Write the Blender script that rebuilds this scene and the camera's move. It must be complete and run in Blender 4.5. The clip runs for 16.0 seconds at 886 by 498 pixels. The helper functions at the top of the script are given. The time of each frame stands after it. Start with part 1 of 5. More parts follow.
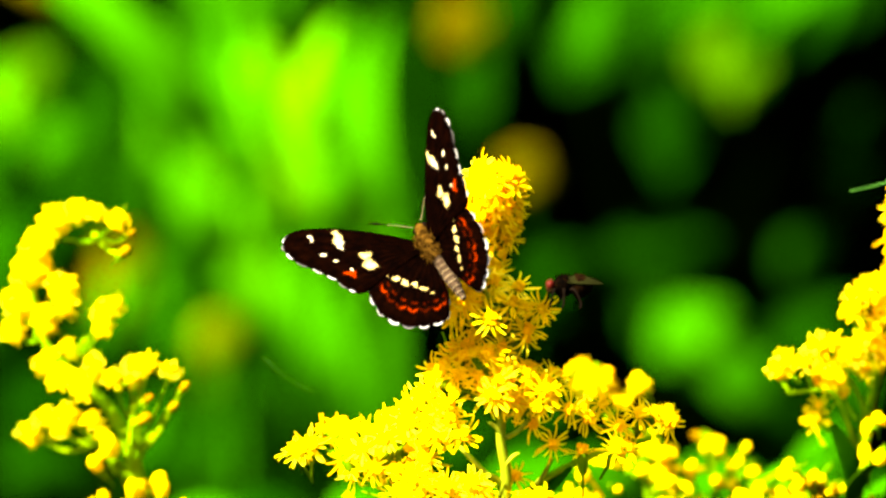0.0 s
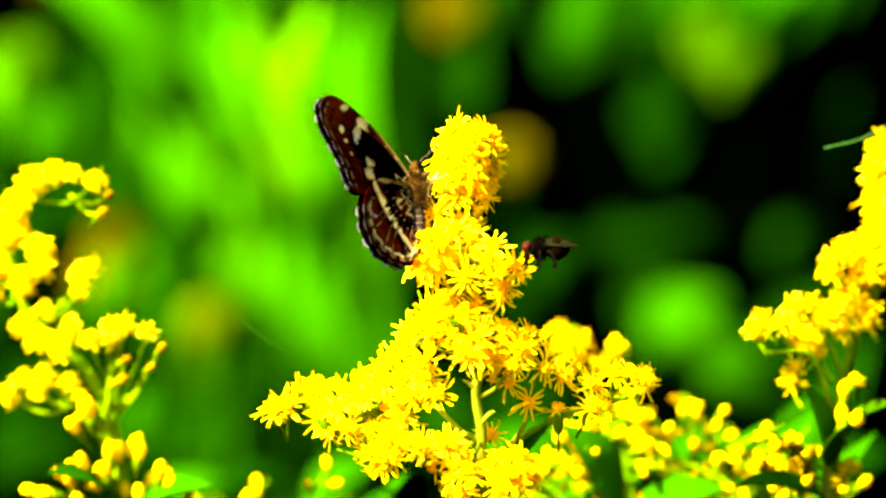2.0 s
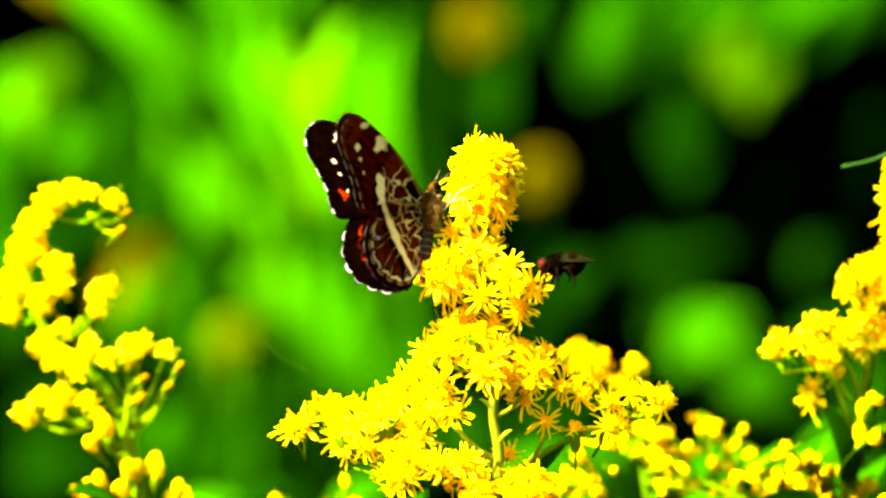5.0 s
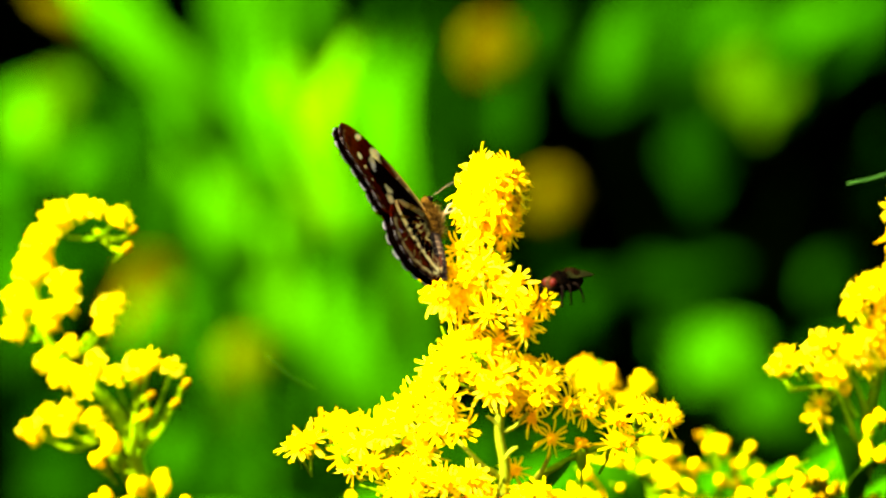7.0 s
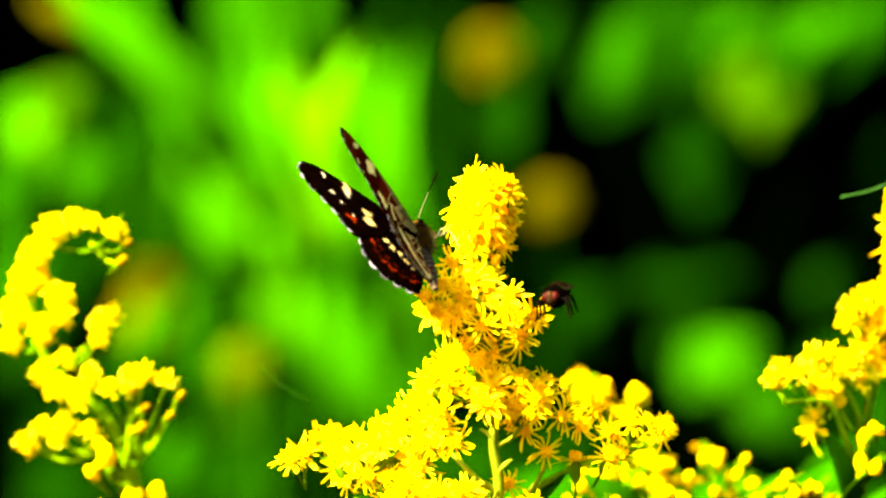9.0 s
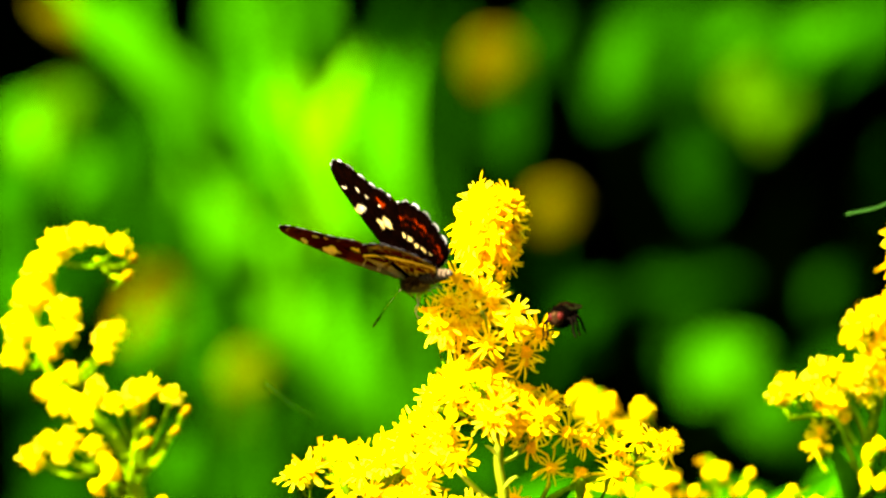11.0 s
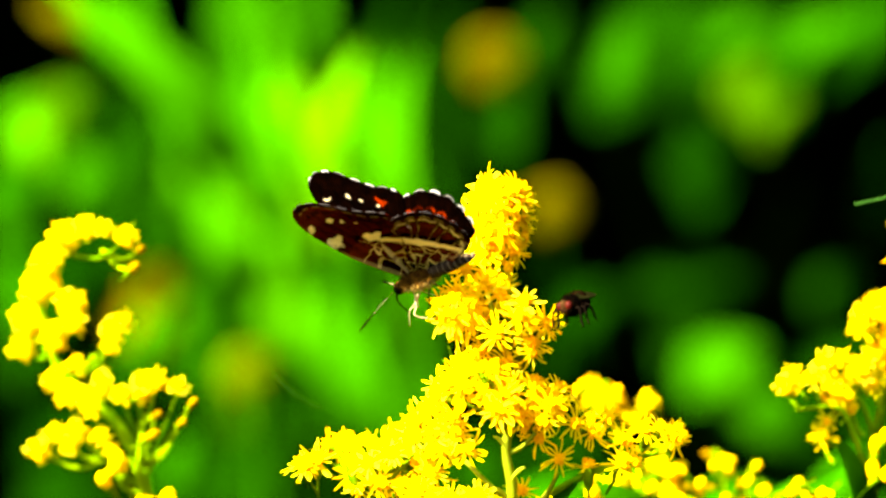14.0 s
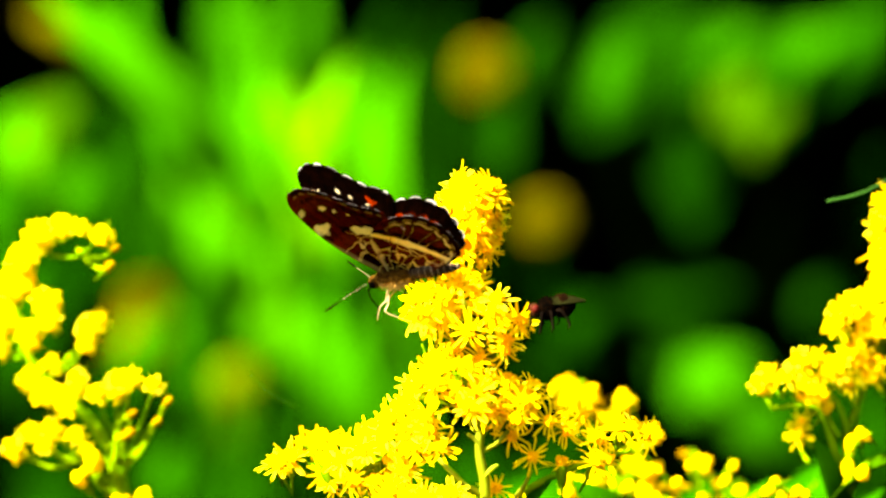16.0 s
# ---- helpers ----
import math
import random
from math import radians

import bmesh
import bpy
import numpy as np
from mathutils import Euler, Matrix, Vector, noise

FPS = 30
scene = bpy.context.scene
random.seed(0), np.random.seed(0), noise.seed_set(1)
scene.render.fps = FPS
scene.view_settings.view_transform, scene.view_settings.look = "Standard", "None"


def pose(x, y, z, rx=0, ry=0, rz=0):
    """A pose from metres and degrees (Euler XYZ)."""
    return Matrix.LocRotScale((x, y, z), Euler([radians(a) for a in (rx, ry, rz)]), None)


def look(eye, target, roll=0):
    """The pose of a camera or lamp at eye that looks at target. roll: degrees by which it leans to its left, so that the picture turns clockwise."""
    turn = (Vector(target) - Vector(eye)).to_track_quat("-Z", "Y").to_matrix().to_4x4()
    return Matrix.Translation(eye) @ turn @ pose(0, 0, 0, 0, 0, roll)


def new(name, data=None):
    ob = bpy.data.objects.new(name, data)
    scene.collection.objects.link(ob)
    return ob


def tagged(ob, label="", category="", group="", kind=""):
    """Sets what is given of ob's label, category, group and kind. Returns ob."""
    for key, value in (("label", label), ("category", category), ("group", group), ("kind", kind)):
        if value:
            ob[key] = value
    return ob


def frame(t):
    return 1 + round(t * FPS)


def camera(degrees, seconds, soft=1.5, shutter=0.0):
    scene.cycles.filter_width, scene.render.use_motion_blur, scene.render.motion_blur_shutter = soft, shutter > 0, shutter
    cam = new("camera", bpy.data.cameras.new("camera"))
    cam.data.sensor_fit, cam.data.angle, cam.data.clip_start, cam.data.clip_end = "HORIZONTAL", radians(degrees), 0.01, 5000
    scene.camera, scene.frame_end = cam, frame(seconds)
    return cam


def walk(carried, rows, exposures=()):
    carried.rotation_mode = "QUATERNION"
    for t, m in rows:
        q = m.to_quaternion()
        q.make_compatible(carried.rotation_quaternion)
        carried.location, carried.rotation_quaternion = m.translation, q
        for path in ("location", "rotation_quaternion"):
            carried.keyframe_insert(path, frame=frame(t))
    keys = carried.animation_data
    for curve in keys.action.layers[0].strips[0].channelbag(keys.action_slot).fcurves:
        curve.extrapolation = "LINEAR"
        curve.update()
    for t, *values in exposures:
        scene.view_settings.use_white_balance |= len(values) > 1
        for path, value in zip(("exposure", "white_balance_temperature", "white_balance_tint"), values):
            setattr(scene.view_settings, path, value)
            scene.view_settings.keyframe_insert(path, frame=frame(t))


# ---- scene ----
MM = 0.001
cam = camera(5.72, 16.0, soft=2.5)
# a long lens, wide open, focused on the flowering spike
cam.data.dof.use_dof = True
cam.data.dof.focus_distance = 1.198
cam.data.dof.aperture_fstop = 15.0
walk(cam, [
    (0.0, pose(-0.01137, -1.19221, 1.03702, 83.4806, 0, -0.5405)),
    (0.5, pose(-0.01060, -1.19232, 1.03596, 83.5005, 0, -0.5189)),
    (1.0, pose(-0.00874, -1.19282, 1.03124, 83.5892, 0, -0.4779)),
    (1.5, pose(-0.00722, -1.19313, 1.02822, 83.6758, 0, -0.4403)),
    (2.0, pose(-0.00567, -1.19335, 1.02617, 83.7341, 0, -0.4241)),
    (2.5, pose(-0.00276, -1.19358, 1.02400, 83.8157, 0, -0.3234)),
    (3.0, pose(-0.00275, -1.19359, 1.02389, 83.8493, 0, -0.3089)),
    (3.5, pose(-0.00262, -1.19351, 1.02459, 83.8463, 0, -0.2731)),
    (4.0, pose(-0.00295, -1.19343, 1.02538, 83.8441, 0, -0.2392)),
    (6.5, pose(-0.00021, -1.19332, 1.02640, 83.9466, 0, -0.0102)),
    (7.0, pose(0.00000, -1.19343, 1.02543, 84.0000, 0, 0.0000)),
    (7.5, pose(0.00111, -1.19350, 1.02469, 84.0363, 0, 0.0326)),
    (8.0, pose(0.00203, -1.19359, 1.02391, 84.0637, 0, 0.0592)),
    (8.5, pose(0.00218, -1.19344, 1.02528, 84.0261, 0, 0.0674)),
    (9.0, pose(0.00271, -1.19319, 1.02772, 83.9744, 0, 0.0919)),
    (11.5, pose(0.00106, -1.19271, 1.03226, 83.8608, 0, 0.0789)),
    (12.0, pose(-0.00027, -1.19270, 1.03236, 83.8541, 0, 0.0431)),
    (12.5, pose(-0.00162, -1.19279, 1.03151, 83.8735, 0, -0.0024)),
    (13.0, pose(-0.00237, -1.19299, 1.02957, 83.9262, 0, -0.0362)),
    (13.5, pose(-0.00269, -1.19305, 1.02899, 83.9402, 0, -0.0596)),
    (14.0, pose(-0.00185, -1.19312, 1.02835, 83.9896, 0, -0.0428)),
    (14.5, pose(0.00024, -1.19322, 1.02736, 84.0340, 0, 0.0173)),
    (15.0, pose(0.00165, -1.19330, 1.02663, 84.0772, 0, 0.0407)),
    (15.5, pose(0.00306, -1.19351, 1.02465, 84.1600, 0, 0.0653)),
    (16.0, pose(0.00559, -1.19367, 1.02313, 84.2264, 0, 0.1420)),
], exposures=[(0.0, 3.95, 7900, 10), (16.0, 3.95, 7900, 10)])

# ---- daylight ----
world = bpy.data.worlds.new("sky")
world.use_nodes = True
scene.world = world
sky = world.node_tree.nodes.new("ShaderNodeTexSky")
sky.sky_type, sky.sun_disc = "NISHITA", False
TO_SUN = Vector((-0.62, -0.37, 0.69)).normalized()
sky.sun_elevation = math.asin(TO_SUN.z)
sky.sun_rotation = math.atan2(TO_SUN.x, TO_SUN.y)
world.node_tree.nodes["Background"].inputs["Strength"].default_value = 0.09
world.node_tree.links.new(sky.outputs["Color"], world.node_tree.nodes["Background"].inputs["Color"])
sun = new("sun", bpy.data.lights.new("sun", "SUN"))
sun.data.energy, sun.data.angle, sun.data.color = 4.5, radians(0.53), (1.0, 0.96, 0.88)
sun.matrix_world = look(TO_SUN * 10, (0, 0, 0))


# ---- materials ----
def material(name, dark, light, scale=200.0, rough=0.55, through_light=0.0, bump=0.0, spread=0.25, gloss=0.0, fine=9.0, deep=(1, 1, 1)):
    """Two tones mixed by coarse and fine noise, with a shift from object to object; through_light lets light shine through."""
    m = bpy.data.materials.new(name)
    m.use_nodes = True
    n, l = m.node_tree.nodes, m.node_tree.links
    shader, out = n["Principled BSDF"], n["Material Output"]
    at = n.new("ShaderNodeTexCoord")
    coarse, grain = n.new("ShaderNodeTexNoise"), n.new("ShaderNodeTexNoise")
    coarse.inputs["Scale"].default_value, grain.inputs["Scale"].default_value = scale, scale * fine
    coarse.inputs["Detail"].default_value = 3.0
    info = n.new("ShaderNodeObjectInfo")
    mix = n.new("ShaderNodeMath")
    mix.operation = "MULTIPLY_ADD"
    mix.inputs[1].default_value = 0.35
    add = n.new("ShaderNodeMath")
    add.operation = "MULTIPLY_ADD"
    add.inputs[1].default_value = spread * 2
    shift = n.new("ShaderNodeMath")
    shift.inputs[1].default_value = -0.17 - spread
    for tex in (coarse, grain):
        l.new(at.outputs["Object"], tex.inputs["Vector"])
    l.new(grain.outputs["Fac"], mix.inputs[0])
    l.new(coarse.outputs["Fac"], mix.inputs[2])
    l.new(info.outputs["Random"], add.inputs[0])
    l.new(mix.outputs[0], add.inputs[2])
    l.new(add.outputs[0], shift.inputs[0])
    ramp = n.new("ShaderNodeValToRGB")
    ramp.color_ramp.elements[0].position, ramp.color_ramp.elements[1].position = 0.25, 0.75
    ramp.color_ramp.elements[0].color, ramp.color_ramp.elements[1].color = (*dark, 1), (*light, 1)
    l.new(shift.outputs[0], ramp.inputs["Fac"])
    l.new(ramp.outputs["Color"], shader.inputs["Base Color"])
    shader.inputs["Roughness"].default_value = rough
    shader.inputs["Specular IOR Level"].default_value = gloss
    if bump:
        relief = n.new("ShaderNodeBump")
        relief.inputs["Strength"].default_value, relief.inputs["Distance"].default_value = bump, 0.0003
        l.new(grain.outputs["Fac"], relief.inputs["Height"])
        l.new(relief.outputs["Normal"], shader.inputs["Normal"])
    if through_light:
        glow, both = n.new("ShaderNodeBsdfTranslucent"), n.new("ShaderNodeMixShader")
        deeper = n.new("ShaderNodeVectorMath")
        deeper.operation = "MULTIPLY"
        deeper.inputs[1].default_value = deep
        l.new(ramp.outputs["Color"], deeper.inputs[0])
        l.new(deeper.outputs[0], glow.inputs["Color"])
        both.inputs["Fac"].default_value = through_light
        l.new(shader.outputs[0], both.inputs[1])
        l.new(glow.outputs[0], both.inputs[2])
        l.new(both.outputs[0], out.inputs["Surface"])
    return m


RAY = material("ray_petal", (0.92, 0.65, 0.006), (0.97, 0.83, 0.032), 400, 0.8, 0.55, 0.1, 0.35, deep=(1.0, 0.75, 0.35))
DISC = material("disc_floret", (0.88, 0.44, 0.0), (0.94, 0.56, 0.001), 900, 0.8, 0.25, 0.3)
BUD = material("closed_bud", (0.72, 0.46, 0.0), (0.88, 0.62, 0.0), 500, 0.7, 0.25)
BUD_BROWN = material("withered_bud", (0.08, 0.045, 0), (0.18, 0.11, 0), 500, 0.7)
CUP = material("green_cup", (0.041, 0.0984, 0.000656), (0.0943, 0.1558, 0.00123), 600, 0.55, 0.1)
STEM_PALE = material("pale_stem", (0.13, 0.17, 0.006), (0.24, 0.28, 0.015), 300, 0.6, 0.4, 0.3)
STEM = material("goldenrod_stem", (0.04723, 0.1312, 0), (0.1246, 0.2296, 0), 300, 0.6, 0.0, 0.3)
LEAF = material("goldenrod_leaf", (0.004649, 0.05262, 0), (0.01209, 0.09564, 0.0009594), 150, 0.6, 0.3, 0.2)
BLADE = material("grass_blade", (0.007601, 0.0915, 0), (0.02302, 0.1555, 0), 25, 0.7, 0.35, 0.2)
BLADE_YELLOW = material("yellowing_blade", (0.03018, 0.1677, 0), (0.06539, 0.2459, 0), 25, 0.7, 0.35, 0.2)
BLADE_COOL = material("cool_green_blade", (0.007478, 0.08725, 0), (0.01776, 0.1441, 0), 25, 0.7, 0.35, 0.2)
OLIVE = material("olive_leaf", (0.01102, 0.04428, 0), (0.02362, 0.0738, 0), 60, 0.75, 0.3, 0.2)
YELLOW_HEAD = material("olive_flower_head", (0.04879, 0.0779, 0), (0.07318, 0.1066, 0), 300, 0.8, 0.1, 0.3)
# one leaf in a shaded and a lighter copy; shade sits in the colour
SHRUB_SHADE = material("shrub_leaf_shade_tone", (0.0004871, 0.01028, 0), (0.002057, 0.02399, 0), 60, 0.75, 0.25, 0.2)
SHRUB_LIGHT = material("shrub_leaf_light_tone", (0.002884, 0.03927, 0), (0.008796, 0.07831, 0), 60, 0.75, 0.3, 0.2)
DRY = material("dry_flower_head", (0.0418, 0.03696, 0), (0.07357, 0.06512, 0), 300, 0.8, 0.1, 0.3)
# near-black base colour stands in for the hedge's deep shade
HEDGE_SHADE = material("hedge_leaf_shade_painted", (0.0001, 0.0006, 0), (0.0004, 0.0018, 0), 20, 0.8, 0.1)
BARK = material("bark", (0.004, 0.004, 0.0007), (0.012, 0.011, 0.0025), 60, 0.85, 0.0, 0.6)
EARTH = material("ground", (0.006, 0.011, 0.002), (0.018, 0.026, 0.005), 3, 0.9, 0.0, 0.5, fine=25)
FUR = material("brown_fur", (0.006888, 0.002952, 0.0002952), (0.06396, 0.0305, 0.003936), 900, 0.8, 0.0, 0.6)
GOLD_FUR = material("golden_fur", (0.05, 0.028, 0.004), (0.26, 0.16, 0.035), 900, 0.8, 0.0, 0.6)
ABDOMEN_DARK = material("abdomen_scales", (0.012, 0.0075, 0.004), (0.042, 0.027, 0.016), 1500, 0.6)
ABDOMEN_PALE = material("abdomen_ring", (0.042, 0.03, 0.016), (0.09, 0.067, 0.037), 900, 0.7)
HEAD_FUR = material("dark_head_fur", (0.00492, 0.002296, 0.000328), (0.041, 0.01968, 0.00246), 900, 0.8, 0.0, 0.6)
CHITIN = material("dark_chitin", (0.0009, 0.0006, 0.0004), (0.0029, 0.0018, 0.0011), 900, 0.5)
PALE_LEG = material("pale_leg", (0.16, 0.12, 0.05), (0.34, 0.27, 0.14), 900, 0.5)
FLY_HAIR = material("bronze_fly_body", (0.0004, 0.0003, 0.0002), (0.007, 0.0028, 0.0007), 2500, 0.6, 0.0, 0.6)
FLY_FACE = material("tan_fly_face", (0.012, 0.005, 0.0015), (0.08, 0.042, 0.014), 1800, 0.7, 0.0, 0.4)
FLY_EYE = material("red_fly_eye", (0.022, 0.0015, 0.0006), (0.05, 0.005, 0.002), 2500, 0.5, gloss=0.03)
FLY_WING = material("smoky_fly_wing", (0.003, 0.0036, 0.0008), (0.012, 0.013, 0.003), 900, 0.4, 0.6)
SILK = material("spider_silk", (0.006, 0.03, 0.004), (0.02, 0.07, 0.01), 300, 0.4)


def wing_material():
    m = bpy.data.materials.new("wing_scales")
    m.use_nodes = True
    n, l = m.node_tree.nodes, m.node_tree.links
    shader, out = n["Principled BSDF"], n["Material Output"]
    colour = n.new("ShaderNodeAttribute")
    colour.attribute_name = "scales"
    at, grain = n.new("ShaderNodeTexCoord"), n.new("ShaderNodeTexNoise")
    grain.inputs["Scale"].default_value = 5000
    l.new(at.outputs["Object"], grain.inputs["Vector"])
    dust = n.new("ShaderNodeMapRange")
    dust.inputs["To Min"].default_value, dust.inputs["To Max"].default_value = 0.65, 1.35
    l.new(grain.outputs["Fac"], dust.inputs["Value"])
    tint = n.new("ShaderNodeVectorMath")
    tint.operation = "MULTIPLY"
    l.new(colour.outputs["Color"], tint.inputs[0])
    l.new(dust.outputs[0], tint.inputs[1])
    l.new(tint.outputs[0], shader.inputs["Base Color"])
    shader.inputs["Roughness"].default_value, shader.inputs["Specular IOR Level"].default_value = 0.8, 0.0
    relief = n.new("ShaderNodeBump")
    relief.inputs["Strength"].default_value, relief.inputs["Distance"].default_value = 0.3, 0.0001
    l.new(grain.outputs["Fac"], relief.inputs["Height"])
    l.new(relief.outputs["Normal"], shader.inputs["Normal"])
    glow, both = n.new("ShaderNodeBsdfTranslucent"), n.new("ShaderNodeMixShader")
    l.new(tint.outputs[0], glow.inputs["Color"])
    both.inputs["Fac"].default_value = 0.03
    l.new(shader.outputs[0], both.inputs[1])
    l.new(glow.outputs[0], both.inputs[2])
    l.new(both.outputs[0], out.inputs["Surface"])
    return m


WING = wing_material()


# ---- mesh helpers (millimetres in, metres out) ----
def mesh(name, verts, faces, mats, index=None, smooth=True):
    me = bpy.data.meshes.new(name)
    me.from_pydata([tuple(c * MM for c in v) for v in verts], [], faces)
    for m in mats:
        me.materials.append(m)
    if index is not None:
        me.polygons.foreach_set("material_index", index)
    me.polygons.foreach_set("use_smooth", [smooth] * len(me.polygons))
    me.update()
    return me


def part(name, me, parent, m=None, label=""):
    ob = new(name, me)
    ob.parent = parent
    if m is not None:
        ob.matrix_basis = m
    return tagged(ob, label)


def spline(points, count):
    """Points strewn on a smooth curve through the given ones, with no overshoot where their spacing changes."""
    p = np.array(points, float)
    p = np.vstack([2 * p[0] - p[1], p, 2 * p[-1] - p[-2]])
    knot = np.concatenate([[0.0], np.cumsum(np.sqrt(np.linalg.norm(np.diff(p, axis=0), axis=1)))])
    out = []
    for u in np.linspace(0, len(p) - 3 - 1e-6, count):
        i = int(u)
        (a, b, c, d), (k0, k1, k2, k3) = p[i:i + 4], knot[i:i + 4]
        t = k1 + (k2 - k1) * (u - i)
        ab, bc, cd = a + (b - a) * (t - k0) / (k1 - k0), b + (c - b) * (t - k1) / (k2 - k1), c + (d - c) * (t - k2) / (k3 - k2)
        abc, bcd = ab + (bc - ab) * (t - k0) / (k2 - k0), bc + (cd - bc) * (t - k1) / (k3 - k1)
        out.append(abc + (bcd - abc) * (t - k1) / (k2 - k1))
    return np.array(out)


def tube(points, radii, sides=8):
    """Verts and faces of a tapering round rod along points."""
    p = np.array(points, float)
    radii = np.interp(np.linspace(0, 1, len(p)), np.linspace(0, 1, len(radii)), radii)
    verts, faces = [], []
    for i, c in enumerate(p):
        way = Vector(p[min(i + 1, len(p) - 1)] - p[max(i - 1, 0)]).normalized()
        side = way.cross(Vector((0.31, -0.9, 0.2))).normalized()
        over = way.cross(side)
        for k in range(sides):
            a = 2 * math.pi * k / sides
            verts.append(Vector(c) + (side * math.cos(a) + over * math.sin(a)) * radii[i])
    for i in range(len(p) - 1):
        for k in range(sides):
            q = (k + 1) % sides
            faces.append((i * sides + k, i * sides + q, (i + 1) * sides + q, (i + 1) * sides + k))
    faces.append(tuple(range(sides))[::-1])
    faces.append(tuple((len(p) - 1) * sides + k for k in range(sides)))
    return verts, faces


def join(*pieces):
    verts, faces = [], []
    for v, f in pieces:
        o = len(verts)
        verts += list(v)
        faces += [tuple(i + o for i in face) for face in f]
    return verts, faces


def ovoid(rings, sides=12, squash=1.0):
    """A body of revolution about z from (z, radius) rings, closed at both ends."""
    verts, faces = [], []
    for z, r in rings:
        for k in range(sides):
            a = 2 * math.pi * k / sides
            verts.append((r * math.cos(a), r * squash * math.sin(a), z))
    for i in range(len(rings) - 1):
        for k in range(sides):
            q = (k + 1) % sides
            faces.append((i * sides + k, i * sides + q, (i + 1) * sides + q, (i + 1) * sides + k))
    faces.append(tuple(range(sides))[::-1])
    faces.append(tuple((len(rings) - 1) * sides + k for k in range(sides)))
    return verts, faces


def facing(at, way, spin=0.0, size=1.0):
    """A pose in metres at a place in millimetres, its z along way."""
    q = Vector(way).normalized().to_track_quat("Z", "Y")
    return Matrix.Translation(Vector(at) * MM) @ q.to_matrix().to_4x4() @ Matrix.Rotation(spin, 4, "Z") @ Matrix.Scale(size, 4)


# ---- setting ----
def ground():
    verts, faces, n = [], [], 60
    span = [math.copysign(abs(u) ** 3, u) * 400 for u in np.linspace(-1, 1, n)]
    for y in span:
        for x in span:
            verts.append((x * 1000, y * 1000, 25 * noise.noise(Vector((x * 0.9, y * 0.9, 0)))))
    for j in range(n - 1):
        for i in range(n - 1):
            faces.append((j * n + i, j * n + i + 1, (j + 1) * n + i + 1, (j + 1) * n + i))
    tagged(new("ground", mesh("ground", verts, faces, [EARTH])), "dark soil with short grass and weeds", "ground", kind="structure")


ground()


def leaf_cloud(name, mat, count, place, size, seed):
    """Many small folded leaves strewn by place(rng), as one mesh."""
    rng = np.random.default_rng(seed)
    verts, faces = [], []
    for _ in range(count):
        c = np.array(place(rng))
        a, b = rng.normal(size=3), rng.normal(size=3)
        a[2] -= 0.4
        a /= np.linalg.norm(a)
        b -= a * b.dot(a)
        b /= np.linalg.norm(b)
        s = size * rng.uniform(0.6, 1.3)
        up = np.cross(a, b) * s * 0.12
        o = len(verts)
        verts += [c, c + a * s * 0.35 + b * s * 0.3 + up, c + a * s * 0.45, c + a * s * 0.35 - b * s * 0.3 + up,
                  c + a * s, c + a * s * 0.75 + b * s * 0.17 + up, c + a * s * 0.75 - b * s * 0.17 + up]
        faces += [(o, o + 2, o + 1), (o, o + 3, o + 2), (o + 1, o + 2, o + 4, o + 5), (o + 2, o + 3, o + 6, o + 4)]
    return mesh(name, verts, faces, [mat], smooth=False)


def hedge():
    """A tall dense hedge behind the flowers. Its forward-leaning top, which shades its face, and the ring round the
    clearing are unseen, added blockers.
    """
    root = new("hedge")
    root.location = (0, 2.0, 0)
    tagged(root, "tall dense dark green hedge, shade painted in, unseen top and ring added", "hedge")

    def face(rng):
        x, z = rng.uniform(-1900, 1500), 2400 * rng.uniform(0, 1)
        # unseen overhang, added to keep sun and sky off the face below
        lean = -1050 * max(0.0, min(1.0, (z - 1350) / 500)) * (0.8 + 0.4 * noise.noise(Vector((x / 300, z / 300, 0))))
        return (x, lean + rng.uniform(-60, 450) + 70 * noise.noise(Vector((x / 160, z / 160, 3))), z)

    # unseen side and rear hedges, added to cut sky light on the flowers
    def sides(rng):
        u, z = rng.uniform(0, 15400), 2700 * rng.uniform(0, 1)
        d = 300 * noise.noise(Vector((u / 500, z / 500, 1))) + rng.uniform(0, 500)
        if u < 5200:
            return (1750 + d, -u, z)
        if u < 10200:
            return (6950 - u, -5200 - d, z)
        return (-3250 - d, u - 15400, z)

    # leaves carry their darkness in the base colour
    tagged(part("foliage", leaf_cloud("foliage", HEDGE_SHADE, 64000, face, 82, 5), root), kind="stuff")
    tagged(part("foliage", leaf_cloud("foliage", HEDGE_SHADE, 34000, sides, 120, 6), root), kind="stuff")
    for x in np.arange(-1800, 1500, 400):
        v, f = tube(spline([(x, 500, -30), (x + 40, 500, 900), (x - 30, 420, 1700), (x + 20, 0, 2300)], 10), [28, 20, 8], 8)
        part("trunk", mesh("trunk", v, f, [BARK]), root)


hedge()


